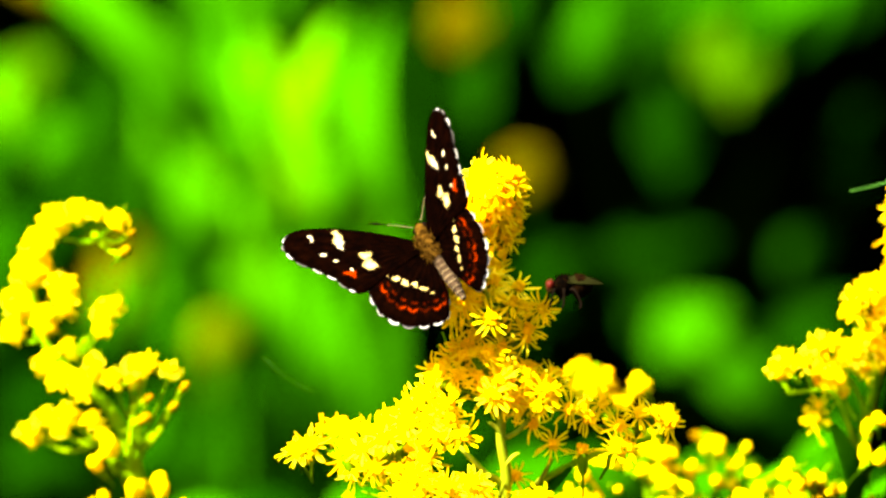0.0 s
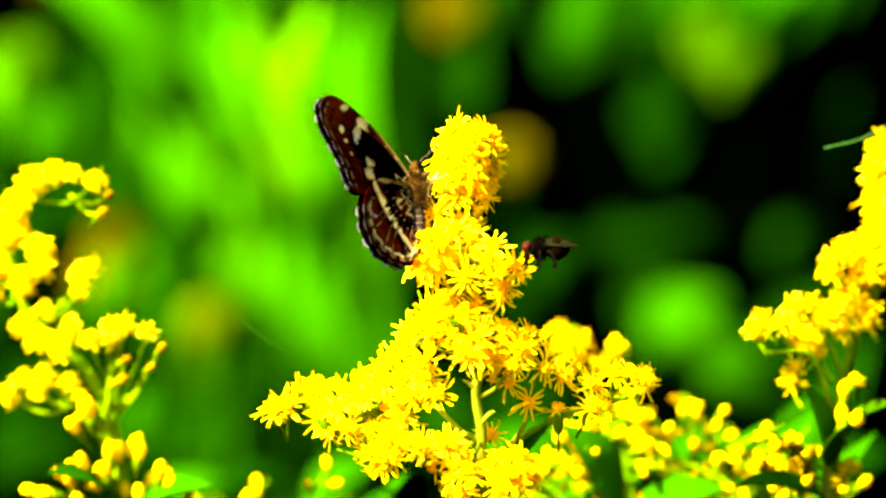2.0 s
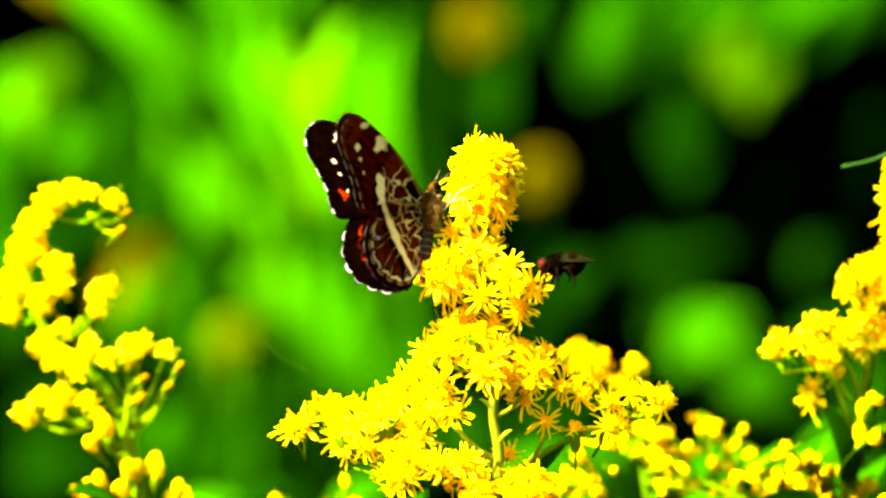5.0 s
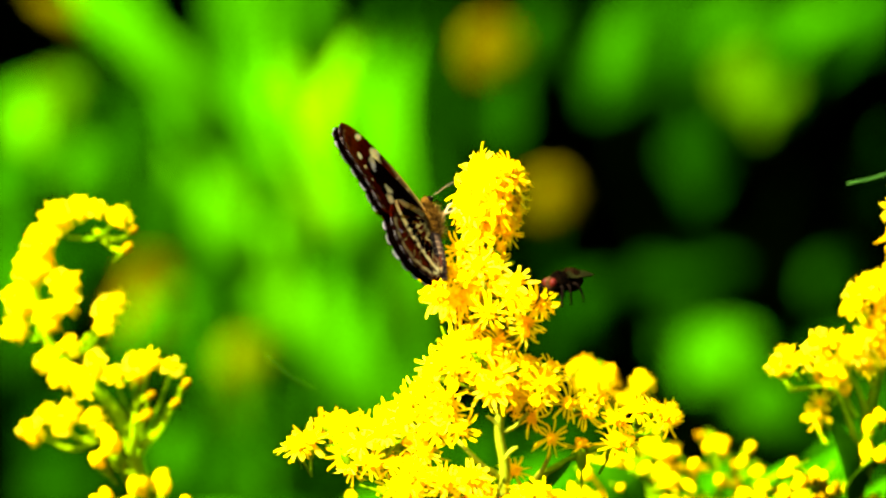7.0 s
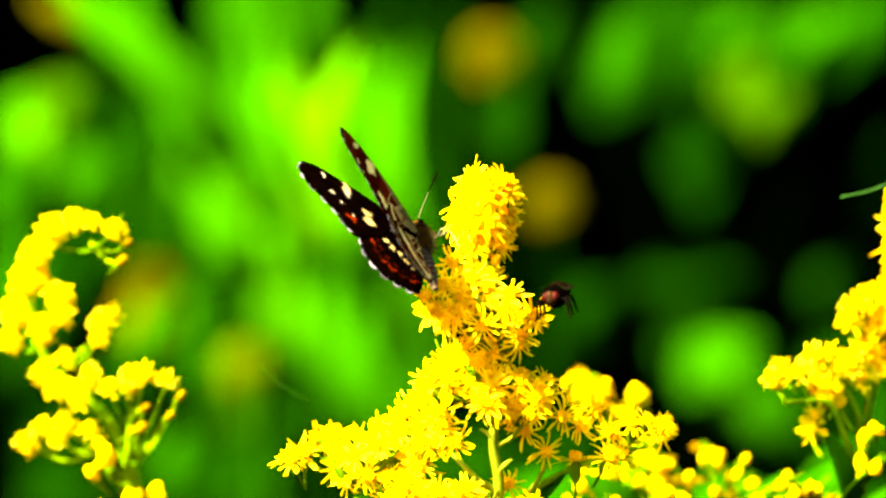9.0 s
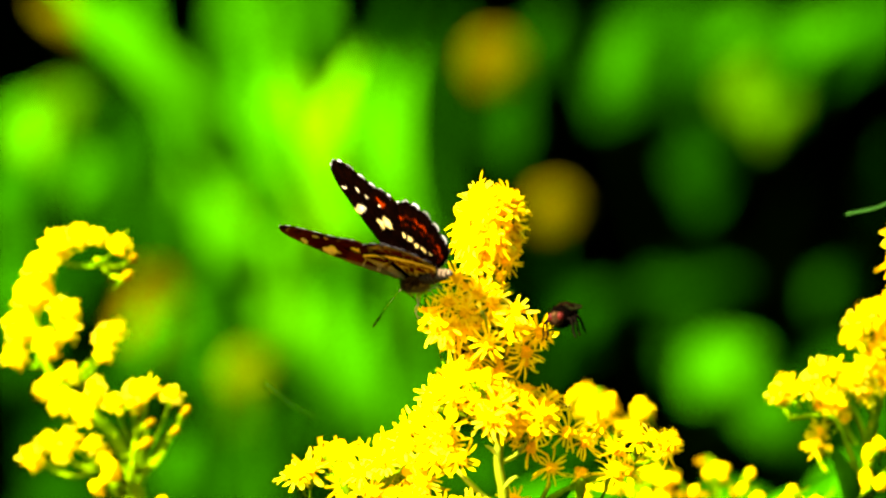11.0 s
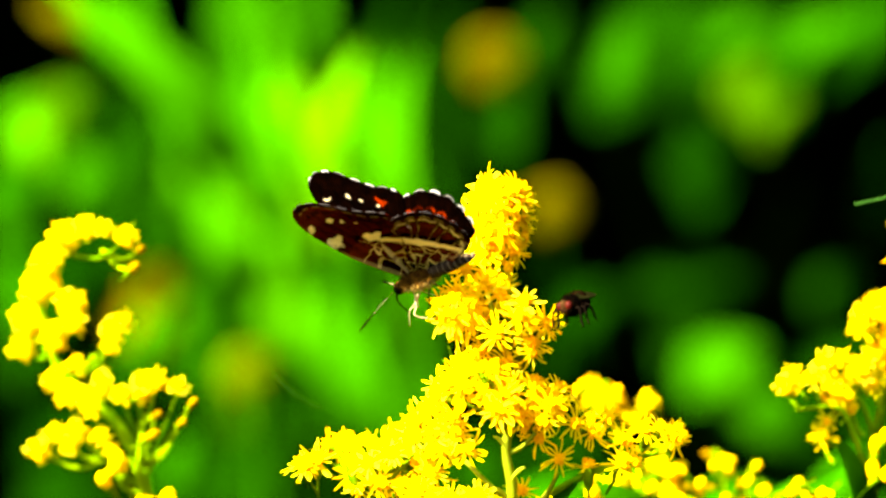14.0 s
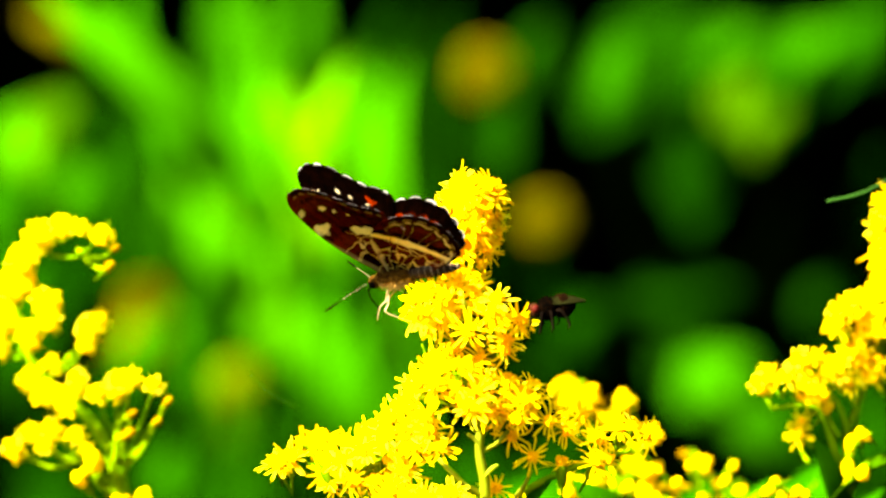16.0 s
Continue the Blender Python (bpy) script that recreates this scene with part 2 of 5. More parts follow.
def meadow():
    """Rough grass between the stems."""
    rng = np.random.default_rng(31)
    verts, faces = [], []
    for _ in range(26000):
        x, y = rng.uniform(-3000, 1600), rng.uniform(-3000, 1900)
        if -450 < y + 750 < 450 and abs(x) < 350:
            continue
        h, w, a = rng.uniform(90, 330), rng.uniform(2, 5), rng.uniform(0, 6.28)
        c, n = math.cos(a), math.sin(a)
        lean = rng.uniform(0.1, 0.5) * h
        o = len(verts)
        verts += [(x - w * n, y + w * c, -20), (x + w * n, y - w * c, -20), (x + lean * 0.3 * c - w * n, y + lean * 0.3 * n + w * c, h * 0.6),
                  (x + lean * 0.3 * c + w * n, y + lean * 0.3 * n - w * c, h * 0.6), (x + lean * c, y + lean * n, h)]
        faces += [(o, o + 1, o + 3, o + 2), (o + 2, o + 3, o + 4)]
    tagged(new("meadow_grass", mesh("meadow_grass", verts, faces, [SHRUB_LIGHT], smooth=False)), "rough uncut green grass round the flower stems", "grass", kind="stuff")


meadow()


# ---- goldenrod ----
def floret_meshes(seed):
    """An open flower head facing z: short blunt rays, a shaggy disc and a green cup."""
    rng = np.random.default_rng(seed)
    n = int(rng.integers(11, 14))
    v, f, hub = [], [], []
    for k in range(n):
        a = 2 * math.pi * (k + rng.uniform(-0.3, 0.3)) / n
        long, wide = rng.uniform(1.6, 2.9), rng.uniform(0.15, 0.22)
        lift, droop, sway = rng.uniform(0.0, 1.1), rng.uniform(-0.1, 1.0), rng.uniform(-0.25, 0.25)
        o = len(v)
        for s, w in ((0, 0.45), (0.3, 0.8), (0.6, 1.0), (0.88, 0.8), (1.0, 0.35)):
            r, z, b = 0.45 + s * long, lift * s - droop * s * s, a + sway * s * s
            for side in (-1, 0, 1):
                t = side * wide * w
                v.append((r * math.cos(b) - t * math.sin(b), r * math.sin(b) + t * math.cos(b), z + (0.08 if side else 0.0) * w))
        for q in range(o, o + 12, 3):
            f += [(q, q + 1, q + 4, q + 3), (q + 1, q + 2, q + 5, q + 4)]
        hub += [o, o + 1, o + 2]
    f.append(tuple(hub))
    ray = mesh("floret", v, f, [RAY])
    v, f = ovoid([(-0.2, 0.4), (0.1, 0.65), (0.4, 0.75), (0.65, 0.6), (0.8, 0.35), (0.85, 0.1)], 11)
    v = [np.array(p) * (1.0 + (0.75 if (i * 5 + i // 11) % 3 == 0 and p[2] > 0.2 else 0.0) * rng.uniform(0.4, 1.0)) for i, p in enumerate(v)]
    disc = mesh("disc", v, f, [DISC], smooth=False)
    v, f = ovoid([(-5.5, 0.16), (-3.0, 0.2), (-2.5, 0.5), (-1.5, 0.72), (-0.4, 0.7), (0.05, 0.55)], 9)
    return ray, disc, mesh("cup", v, f, [CUP])


FLORETS = [floret_meshes(s) for s in range(6)]


def bud_meshes(mat):
    v, f = ovoid([(-1.2, 0.75), (-0.2, 1.0), (0.6, 1.05), (1.3, 0.85), (1.75, 0.5), (1.95, 0.15)], 10)
    w, g = ovoid([(-5.5, 0.16), (-3.6, 0.22), (-3.0, 0.55), (-1.8, 0.82), (-1.0, 0.8)], 9)
    return mesh("bud", v, f, [mat]), mesh("cup", w, g, [CUP])


BUDS, BROWN_BUDS = bud_meshes(BUD), bud_meshes(BUD_BROWN)


def add_floret(root, at, way, rng, size=1.0):
    ray, disc, cup = FLORETS[int(rng.integers(6))]
    ob = part("floret", ray, root, facing(at, way, rng.uniform(0, 6.3), size))
    part("disc", disc, ob)
    part("cup", cup, ob)


def add_bud(root, at, way, rng, size=1.0, brown=False):
    bud, cup = BROWN_BUDS if brown else BUDS
    ob = part("bud", bud, root, facing(at, way, rng.uniform(0, 6.3), size))
    part("cup", cup, ob)


def add_spray(root, rng, way_points, n, reach, thick=0.35, open_share=1.0, size=1.0, first=0.25, brown=0.0, up_bias=0.5, front=0.5):
    """A side branch with n flower heads round it, from the share first of its length to its end."""
    line = spline(way_points, 24)
    v, f = tube(line, [thick, thick * 0.6], 7)
    part("branch", mesh("branch", v, f, [STEM]), root)
    n = int(round(n * 1.2)) if n > 3 else n
    for k in range(n):
        u = first + (1 - first) * (k + rng.uniform(0, 0.9)) / n
        i = min(23, int(u * 23))
        c = line[i]
        out = rng.normal(size=3)
        axis = line[min(23, i + 1)] - line[max(0, i - 1)]
        axis = axis / (np.linalg.norm(axis) + 1e-9)
        out -= axis * out.dot(axis) * 0.7
        out /= np.linalg.norm(out)
        out = out + np.array((0, -front, up_bias))
        out /= np.linalg.norm(out)
        end = 0.75 if u < 0.9 else 0.5
        at = c + out * reach * rng.uniform(0.55, 1.0) * (end + 0.25 * math.sin(math.pi * min(1, u))) - np.array((0, 0, 0.42 * reach * up_bias))
        if rng.uniform() < open_share:
            add_floret(root, at, out + axis * 0.3 + rng.normal(size=3) * 0.25, rng, size * rng.uniform(0.85, 1.1))
        else:
            add_bud(root, at, out + axis * 0.5 + rng.normal(size=3) * 0.2, rng, size * rng.uniform(0.8, 1.15), rng.uniform() < brown)


def add_cluster(root, rng, base, at, radius, size, brown=False, closed=False):
    """A rounded knot of heads at the end of a thin branch."""
    mid = (base + at) / 2 + np.array((0, 1.5, -0.2 * abs(at[0] - base[0]) - 0.3))
    v, f = tube(spline([base, mid, at + np.array((0, 1.0, -0.3 * radius))], 12), [0.32, 0.2], 7)
    part("branch", mesh("branch", v, f, [STEM]), root)
    n = max(1, int(round(1.6 * (radius / (2.0 * size)) ** 2)))
    for k in range(n):
        u, a = math.sqrt((k + 0.5) / n), 2.4 * k
        out = np.array((u * math.cos(a), -math.sqrt(max(0.1, 1 - u * u)) * 0.8, u * math.sin(a))) + rng.normal(size=3) * 0.2
        c = at + out * max(0.1, radius - 1.5 * size) * np.array((1, 0.7, 1))
        way = out + np.array((-0.25, -0.2, 0.45))
        if closed or brown:
            add_bud(root, c, way, rng, size * rng.uniform(0.9, 1.2), brown)
        else:
            add_floret(root, c, way, rng, size * rng.uniform(0.85, 1.1))


def lance_leaf(base, tip, width, sag, mat, fold=0.25, name="leaf", face=(0, -0.6, 0.8), wave=0.0):
    """A long pointed leaf from base to tip, folded a little along its rib."""
    b, t = Vector(base), Vector(tip)
    way = t - b
    side = way.normalized().cross(Vector(face)).normalized()
    up = side.cross(way.normalized()).normalized()
    verts, faces, rows = [], [], 14
    for i in range(rows + 1):
        u = i / rows
        w = width * 0.5 * max(0.03, math.sin(math.pi * u ** 0.75) ** 0.8) if u < 1 else 0.02
        c = b + way * u + up * (sag * 4 * u * (1 - u))
        for k, s in enumerate((-1, -0.5, 0, 0.5, 1)):
            verts.append(c + side * (w * s) + up * (abs(s) * w * fold + wave * width * 0.08 * math.sin(7 * u * math.pi + s)))
        if i:
            o = i * 5
            faces += [(o - 5 + k, o - 4 + k, o + 1 + k, o + k) for k in range(4)]
    n = len(verts)
    under = [v - up * 0.25 for v in verts]
    faces += [tuple(n + j for j in f[::-1]) for f in faces]
    return mesh(name, verts + under, faces, [mat])


def start_plant(name, label, at, category="goldenrod", group="goldenrod stems"):
    root = new(name)
    root.location = (at[0] * MM, at[1] * MM, 0)
    tagged(root, label, category, group)
    return root


class Offset:
    """Turns places in the world into places in a plant's own space."""

    def __init__(self, at, near=1.0):
        self.o, self.near = np.array((at[0], at[1], 0.0)), near

    def __call__(self, *points):
        eye = np.array((-2.0, -1193.0, 1027.5))
        return [eye + (np.array(p) - eye) * self.near - self.o for p in points]


def centre_plant():
    rng = np.random.default_rng(11)
    foot = (8.5, 0.0, 866.0)
    root = start_plant("goldenrod", "goldenrod in full bloom with a dense upright tip spike", foot)
    o = Offset(foot)
    line = o((7.2, 0.0, 911.6), (6.3, 0.0, 903.2), (7.3, 0.0, 895.5), (9.3, 0.0, 887.8), (7.8, -7.0, 879.4), (7.6, -7.0, 875.5), (8.3, -7.0, 871.3), (8.1, -7.0, 866.9)) + [np.array((2.0, 3.0, 700.0)), np.array((-4.0, 8.0, 300.0)), np.array((0.0, 0.0, -20.0))]
    v, f = tube(spline(line, 70), [0.5, 0.75, 0.9, 0.75, 0.65, 0.8, 1.1, 2.2, 2.8], 10)
    part("stem", mesh("stem", v, f, [STEM_PALE]), root)
    # the tip spike
    axis = spline(o((7.2, 0.0, 908.8), (6.5, 0.0, 906.8), (6.4, 0.0, 903.8), (6.6, 0.0, 901.2)), 40)
    for k in range(84):
        u = rng.uniform(0, 1) ** 1.1
        c = axis[int(u * 39)]
        a = k * 2.399
        out = np.array((math.cos(a), math.sin(a), 0.25 + (1 - u) * 0.9))
        if out[1] > 0.5 and rng.uniform() < 0.4:
            out[1] *= -1
        out /= np.linalg.norm(out)
        reach = 3.25 * (0.62 + 0.5 * math.sin(math.pi * min(1.0, 0.2 + u * 0.7))) * rng.uniform(0.82, 1.16)
        add_floret(root, c + out * reach, out + rng.normal(size=3) * 0.35, rng, rng.uniform(0.85, 1.1))
    # looser heads round the stem below the spike
    for k in range(12):
        u, a = k / 12, k * 2.399
        out = np.array((math.cos(a), -abs(math.sin(a)) - 0.25, rng.uniform(-0.1, 0.45)))
        out /= np.linalg.norm(out)
        c = o((5.4 - 0.3 * u, 0.0, 899.6 - 4.6 * u))[0]
        add_floret(root, c + out * rng.uniform(1.4, 2.5), out + rng.normal(size=3) * 0.3, rng, rng.uniform(0.9, 1.1))
    # sprays: way points, heads, reach
    for pts, n, reach, kw in (
        (o((7.3, 0.0, 895.5), (5.0, 0.0, 897.0), (3.1, 0.0, 897.8)), 3, 2.2, {}),
        (o((8.3, 0.0, 890.8), (5.0, -2.0, 892.2), (0.9, -4.0, 894.0)), 4, 2.2, {"first": 0.6}),
        (o((8.9, 0.0, 886.2), (10.4, -4.0, 890.1), (12.9, -7.0, 892.8)), 6, 2.4, {"first": 0.6}),
        (o((8.9, 0.0, 887.8), (9.2, -4.0, 892.8), (8.4, -6.0, 895.3)), 1, 2.0, {"first": 0.5}),
        (o((8.9, 0.0, 884.7), (5.0, -3.0, 888.1), (0.1, -4.0, 887.5)), 9, 3.3, {}),
        (o((8.5, 0.0, 881.6), (4.3, -5.0, 885.3), (-0.7, -8.0, 884.5)), 10, 3.5, {}),
        (o((8.5, 0.0, 880.8), (6.5, -7.0, 884.7), (4.3, -10.0, 886.6)), 7, 3.4, {}),
        (o((8.0, 0.0, 878.5), (8.8, -5.0, 883.0), (9.6, -8.0, 884.9)), 9, 3.6, {}),
        (o((8.0, 0.0, 878.5), (11.5, -3.0, 883.1), (14.6, -4.0, 883.6)), 8, 2.6, {}),
        (o((8.0, 0.0, 877.0), (11.1, -6.0, 881.6), (13.8, -8.0, 881.8)), 3, 2.4, {}),
        (o((8.0, 0.0, 867.7), (2.8, 2.0, 872.8), (-4.2, 4.0, 876.5), (-9.5, 6.0, 875.8)), 13, 3.6, {"first": 0.48}),
        (o((7.7, 0.0, 864.6), (-3.4, 2.0, 870.5), (-11.8, 3.0, 874.3), (-21.1, 4.0, 872.2)), 18, 3.2, {"first": 0.42}),
        (o((7.7, 0.0, 862.3), (-1.8, -4.0, 869.8), (-7.9, -8.0, 874.1), (-14.0, -9.0, 873.1)), 12, 3.4, {"first": 0.45}),
        (o((7.8, 0.0, 860.0), (0.5, -6.0, 866.9), (-4.9, -10.0, 869.8), (-7.9, -10.0, 869.0)), 12, 3.4, {"first": 0.5}),
        (o((8.0, 0.0, 861.5), (5.0, -6.0, 866.9), (2.4, -9.0, 869.7)), 6, 2.6, {"first": 0.6}),
        (o((8.0, 0.0, 864.6), (13.5, -2.0, 869.5), (20.3, -3.0, 873.1), (28.0, -4.0, 875.5)), 3, 1.8, {"first": 0.6, "up_bias": 1.3, "thick": 0.6}),
        (o((8.9, 0.0, 860.0), (10.4, -8.0, 865.7), (12.6, -10.0, 866.7), (15.7, -10.0, 866.7)), 11, 3.2, {"first": 0.3}),
        (o((8.1, 0.0, 858.4), (6.6, -8.0, 864.1), (5.0, -10.0, 866.7)), 7, 2.8, {"first": 0.4}),
    ):
        add_spray(root, rng, pts, n, reach, **kw)
    # single heads that stand clear of the rest
    for at, way in (
        ((14.6, -5.0, 874.9), (0.3, -0.9, -0.1)), ((11.9, -5.0, 877.6), (0.2, -0.9, 0.1)), ((19.2, -4.0, 878.2), (0.4, -0.8, 0.1)), ((23.5, -5.0, 877.2), (0.5, -0.8, 0.1)),
        ((28.3, -4.0, 878.6), (0.5, -0.4, 0.7)), ((26.4, -4.0, 878.4), (0.1, -0.6, 0.8)), ((21.2, -3.0, 880.0), (0.5, -0.7, 0.2)), ((6.5, -12.0, 882.3), (-0.1, -0.9, 0.2)),
        ((2.4, -8.0, 876.4), (0.1, -0.95, 0.1)), ((13.4, -9.0, 882.3), (0.2, -0.9, 0.2)), ((2.7, -8.0, 894.4), (0.1, -0.9, 0.1)), ((13.0, -9.0, 893.7), (0.4, -0.8, 0.3)),
        ((6.2, -11.0, 892.5), (0.0, -0.9, 0.3)), ((-0.9, -5.0, 893.9), (-0.4, -0.7, 0.3)), ((9.2, -11.0, 894.7), (0.1, -0.8, 0.6)), ((3.9, -10.0, 869.8), (0.1, -0.9, 0.3)),
        ((9.6, -2.0, 869.9), (0.4, -0.8, 0.4)), ((2.4, -6.0, 900.7), (-0.5, -0.8, 0.1)), ((1.6, -7.0, 897.8), (-0.4, -0.9, 0.0)),
        ((30.2, -4.0, 877.5), (0.7, -0.6, 0.2)), ((16.9, -5.0, 879.5), (0.2, -0.9, 0.2)), ((-2.6, -11.0, 869.9), (-0.1, -0.9, 0.2)), ((0.5, -12.0, 869.7), (0.1, -0.9, 0.1)),
        ((-4.4, -6.0, 879.9), (-0.4, -0.8, 0.3)), ((-2.5, -7.0, 878.2), (-0.2, -0.9, 0.2)), ((-5.2, -6.0, 877.8), (-0.3, -0.8, 0.5)), ((-0.7, -7.0, 876.2), (0, -0.9, 0.1)), ((-3.2, -4.0, 881.4), (-0.5, -0.6, 0.5)), ((-1.2, -5.0, 884.9), (-0.6, -0.7, 0.3)), ((-1.7, -6.0, 882.1), (-0.4, -0.8, 0.2)), ((0.6, -9.0, 880.9), (-0.1, -0.9, 0.1)), ((1.3, -5.0, 886.2), (-0.3, -0.8, 0.4)), ((3.2, -6.0, 888.2), (0, -0.8, 0.5)), ((-6.8, -4.0, 878.0), (-0.4, -0.7, 0.5)), ((0.9, -8.0, 878.5), (-0.1, -0.9, 0.2)), ((-9.0, -3.0, 876.2), (-0.4, -0.6, 0.6)), ((4.4, -9.0, 884.7), (0.1, -0.9, 0.3)),
        ((-1.3, -9.0, 896.3), (-0.5, -0.7, 0.3)), ((0.8, -9.0, 897.5), (0.0, -0.7, 0.7)), ((2.8, -9.0, 896.3), (0.4, -0.8, 0.3)), ((0.1, -10.0, 894.6), (-0.1, -0.9, 0.1)), ((2.1, -9.0, 894.3), (0.3, -0.9, 0.0)), ((4.8, -7.5, 898.4), (-0.1, -0.7, 0.6)), ((6.5, -7.5, 897.3), (0.3, -0.8, 0.3)), ((9.9, -11.0, 896.7), (0.1, -0.7, 0.7)),
    ):
        add_floret(root, o(at)[0], way, rng, 0.98)
    for a, b in ((o((8.3, 0.0, 884.7)), o((10.0, -3.0, 890.0))), (o((8.7, 0.0, 886.2)), o((12.3, -2.0, 890.3))), (o((8.1, -7.0, 869.4)), o((2.1, -10.0, 875.1))), (o((8.1, -7.0, 875.9)), o((11.5, -7.0, 878.6))), (o((12.3, -2.0, 868.7)), o((14.6, -4.0, 872.8))), (o((8.1, 0.0, 866.1)), o((3.9, -6.0, 868.1))), (o((8.0, 0.0, 888.5)), o((0.9, -7.0, 893.8))), (o((8.2, 0.0, 889.5)), o((5.4, -9.5, 896.5)))):
        v, f = tube(spline([a[0], (a[0] + b[0]) / 2 + np.array((0, 0, -0.5)), b[0]], 10), [0.4, 0.3], 7)
        part("branch", mesh("branch", v, f, [STEM_PALE]), root)
    for a, b in ((o((7.7, -8.0, 876.4))[0], o((5.9, -10.0, 878.6))[0]), (o((8.2, -8.0, 872.2))[0], o((10.0, -10.0, 874.4))[0]), (o((7.9, -8.0, 869.7))[0], o((6.2, -10.0, 871.5))[0])):
        part("leaf", lance_leaf(a, b, 0.9, 0.2, STEM_PALE), root)
    part("leaf", lance_leaf(o((8.9, 0.0, 865.4))[0], o((17.3, -4.0, 871.7))[0], 3.2, -1.0, LEAF), root)
    part("leaf", lance_leaf(o((8.1, 0.0, 849.1))[0], o((-16.8, -30.0, 861.1))[0], 7, 5, LEAF), root)
    part("leaf", lance_leaf(o((8.1, 0.0, 841.3))[0], o((35.2, -20.0, 855.9))[0], 7, 5, LEAF), root)


centre_plant()


def left_plant():
    rng = np.random.default_rng(12)
    foot = (-42.7, 48.0, 855.3)
    root = start_plant("goldenrod", "goldenrod with a curled flower spray and yellow buds", foot)
    o = Offset(foot, 0.975)
    line = o((-58.3, 80.0, 891.7), (-58.9, 80.0, 885.1), (-56.3, 80.0, 876.9), (-48.6, 80.0, 869.5), (-45.5, 80.0, 864.5), (-43.5, 80.0, 855.3)) + [np.array((1.0, 2.0, 650.0)), np.array((0.0, 0.0, -20.0))]
    v, f = tube(spline(line, 60), [0.3, 0.45, 0.7, 0.95, 1.1, 2.2, 2.6], 9)
    part("stem", mesh("stem", v, f, [STEM]), root)
    # knots of heads: branch foot and knot, its radius, 1 for withered and 2 for closed heads
    for (base, at), radius, state in (
        (o((-58.3, 80.0, 878.5), (-59.1, 80.0, 889.2)), 2.98, 0), (o((-59.1, 80.0, 886.7), (-58.0, 79.0, 893.0)), 2.48, 0), (o((-59.1, 80.0, 888.4), (-55.7, 78.0, 896.4)), 2.15, 0), (o((-57.8, 80.0, 893.3), (-52.4, 76.0, 898.1)), 1.86, 0),
        (o((-55.8, 80.0, 896.2), (-49.7, 74.0, 897.9)), 1.28, 0), (o((-58.3, 80.0, 881.8), (-54.7, 77.0, 887.1)), 2.32, 0), (o((-59.1, 80.0, 881.0), (-61.0, 81.0, 884.2)), 2.56, 0), (o((-57.5, 80.0, 881.8), (-53.9, 77.0, 884.5)), 1.99, 0),
        (o((-58.3, 80.0, 878.5), (-61.8, 82.0, 879.8)), 1.90, 0), (o((-57.5, 80.0, 878.5), (-57.3, 79.0, 881.8)), 1.99, 0), (o((-54.2, 80.0, 893.3), (-46.4, 72.0, 897.1)), 1.66, 0), (o((-50.1, 80.0, 894.1), (-45.4, 72.0, 892.4)), 0.98, 1),
        (o((-50.1, 80.0, 894.1), (-44.4, 71.0, 895.2)), 0.83, 1), (o((-53.4, 80.0, 876.9), (-48.3, 74.0, 883.7)), 1.90, 0), (o((-53.4, 80.0, 876.1), (-48.8, 74.0, 881.3)), 1.66, 0), (o((-51.8, 80.0, 878.5), (-46.8, 73.0, 884.9)), 1.12, 0),
        (o((-51.8, 80.0, 872.0), (-57.3, 79.0, 875.4)), 1.66, 0), (o((-51.8, 80.0, 871.1), (-54.8, 77.0, 873.8)), 2.15, 0), (o((-50.2, 80.0, 871.1), (-52.3, 76.0, 873.1)), 1.99, 0), (o((-50.2, 80.0, 871.1), (-49.8, 74.0, 876.0)), 1.80, 0),
        (o((-54.3, 80.0, 872.0), (-53.9, 77.0, 877.9)), 1.35, 0), (o((-50.2, 80.0, 870.3), (-51.5, 75.0, 871.6)), 0.98, 0), (o((-44.9, 80.0, 867.0), (-47.1, 73.0, 874.0)), 1.35, 0), (o((-44.9, 80.0, 867.0), (-43.7, 71.0, 875.9)), 1.90, 0),
        (o((-44.5, 80.0, 867.0), (-42.0, 70.0, 876.4)), 1.43, 0), (o((-44.6, 80.0, 867.0), (-44.5, 71.0, 874.0)), 1.12, 0), (o((-44.1, 80.0, 862.9), (-38.8, 68.0, 875.7)), 1.50, 0), (o((-44.1, 80.0, 862.9), (-36.9, 67.0, 873.4)), 1.12, 1),
        (o((-44.1, 80.0, 862.1), (-38.4, 68.0, 870.5)), 1.05, 1), (o((-44.5, 80.0, 864.5), (-42.1, 70.0, 871.4)), 0.98, 1), (o((-44.5, 80.0, 862.9), (-42.8, 70.0, 868.4)), 0.75, 1), (o((-47.8, 80.0, 864.5), (-59.4, 80.0, 865.2)), 1.66, 0),
        (o((-47.8, 80.0, 864.5), (-57.0, 79.0, 867.5)), 1.50, 0), (o((-47.8, 80.0, 864.1), (-53.7, 77.0, 868.2)), 1.66, 0), (o((-47.8, 80.0, 864.1), (-55.0, 78.0, 865.9)), 1.28, 0), (o((-46.5, 80.0, 863.7), (-50.4, 75.0, 867.6)), 1.50, 0),
        (o((-46.5, 80.0, 863.3), (-49.0, 74.0, 866.0)), 1.12, 0), (o((-44.9, 80.0, 859.6), (-47.1, 73.0, 864.2)), 1.05, 2), (o((-44.9, 80.0, 858.8), (-48.8, 74.0, 862.7)), 0.98, 2),
    ):
        add_cluster(root, rng, base, at, radius, 0.62, state == 1, state == 2)
    for pts in (o((-44.1, 80.0, 857.1), (-44.8, 78.0, 862.3), (-43.9, 76.0, 870.8)), o((-44.5, 80.0, 860.4), (-42.0, 78.0, 864.8), (-39.4, 74.0, 869.4))):
        v, f = tube(spline(pts, 14), [0.6, 0.4], 8)
        part("branch", mesh("branch", v, f, [STEM]), root)
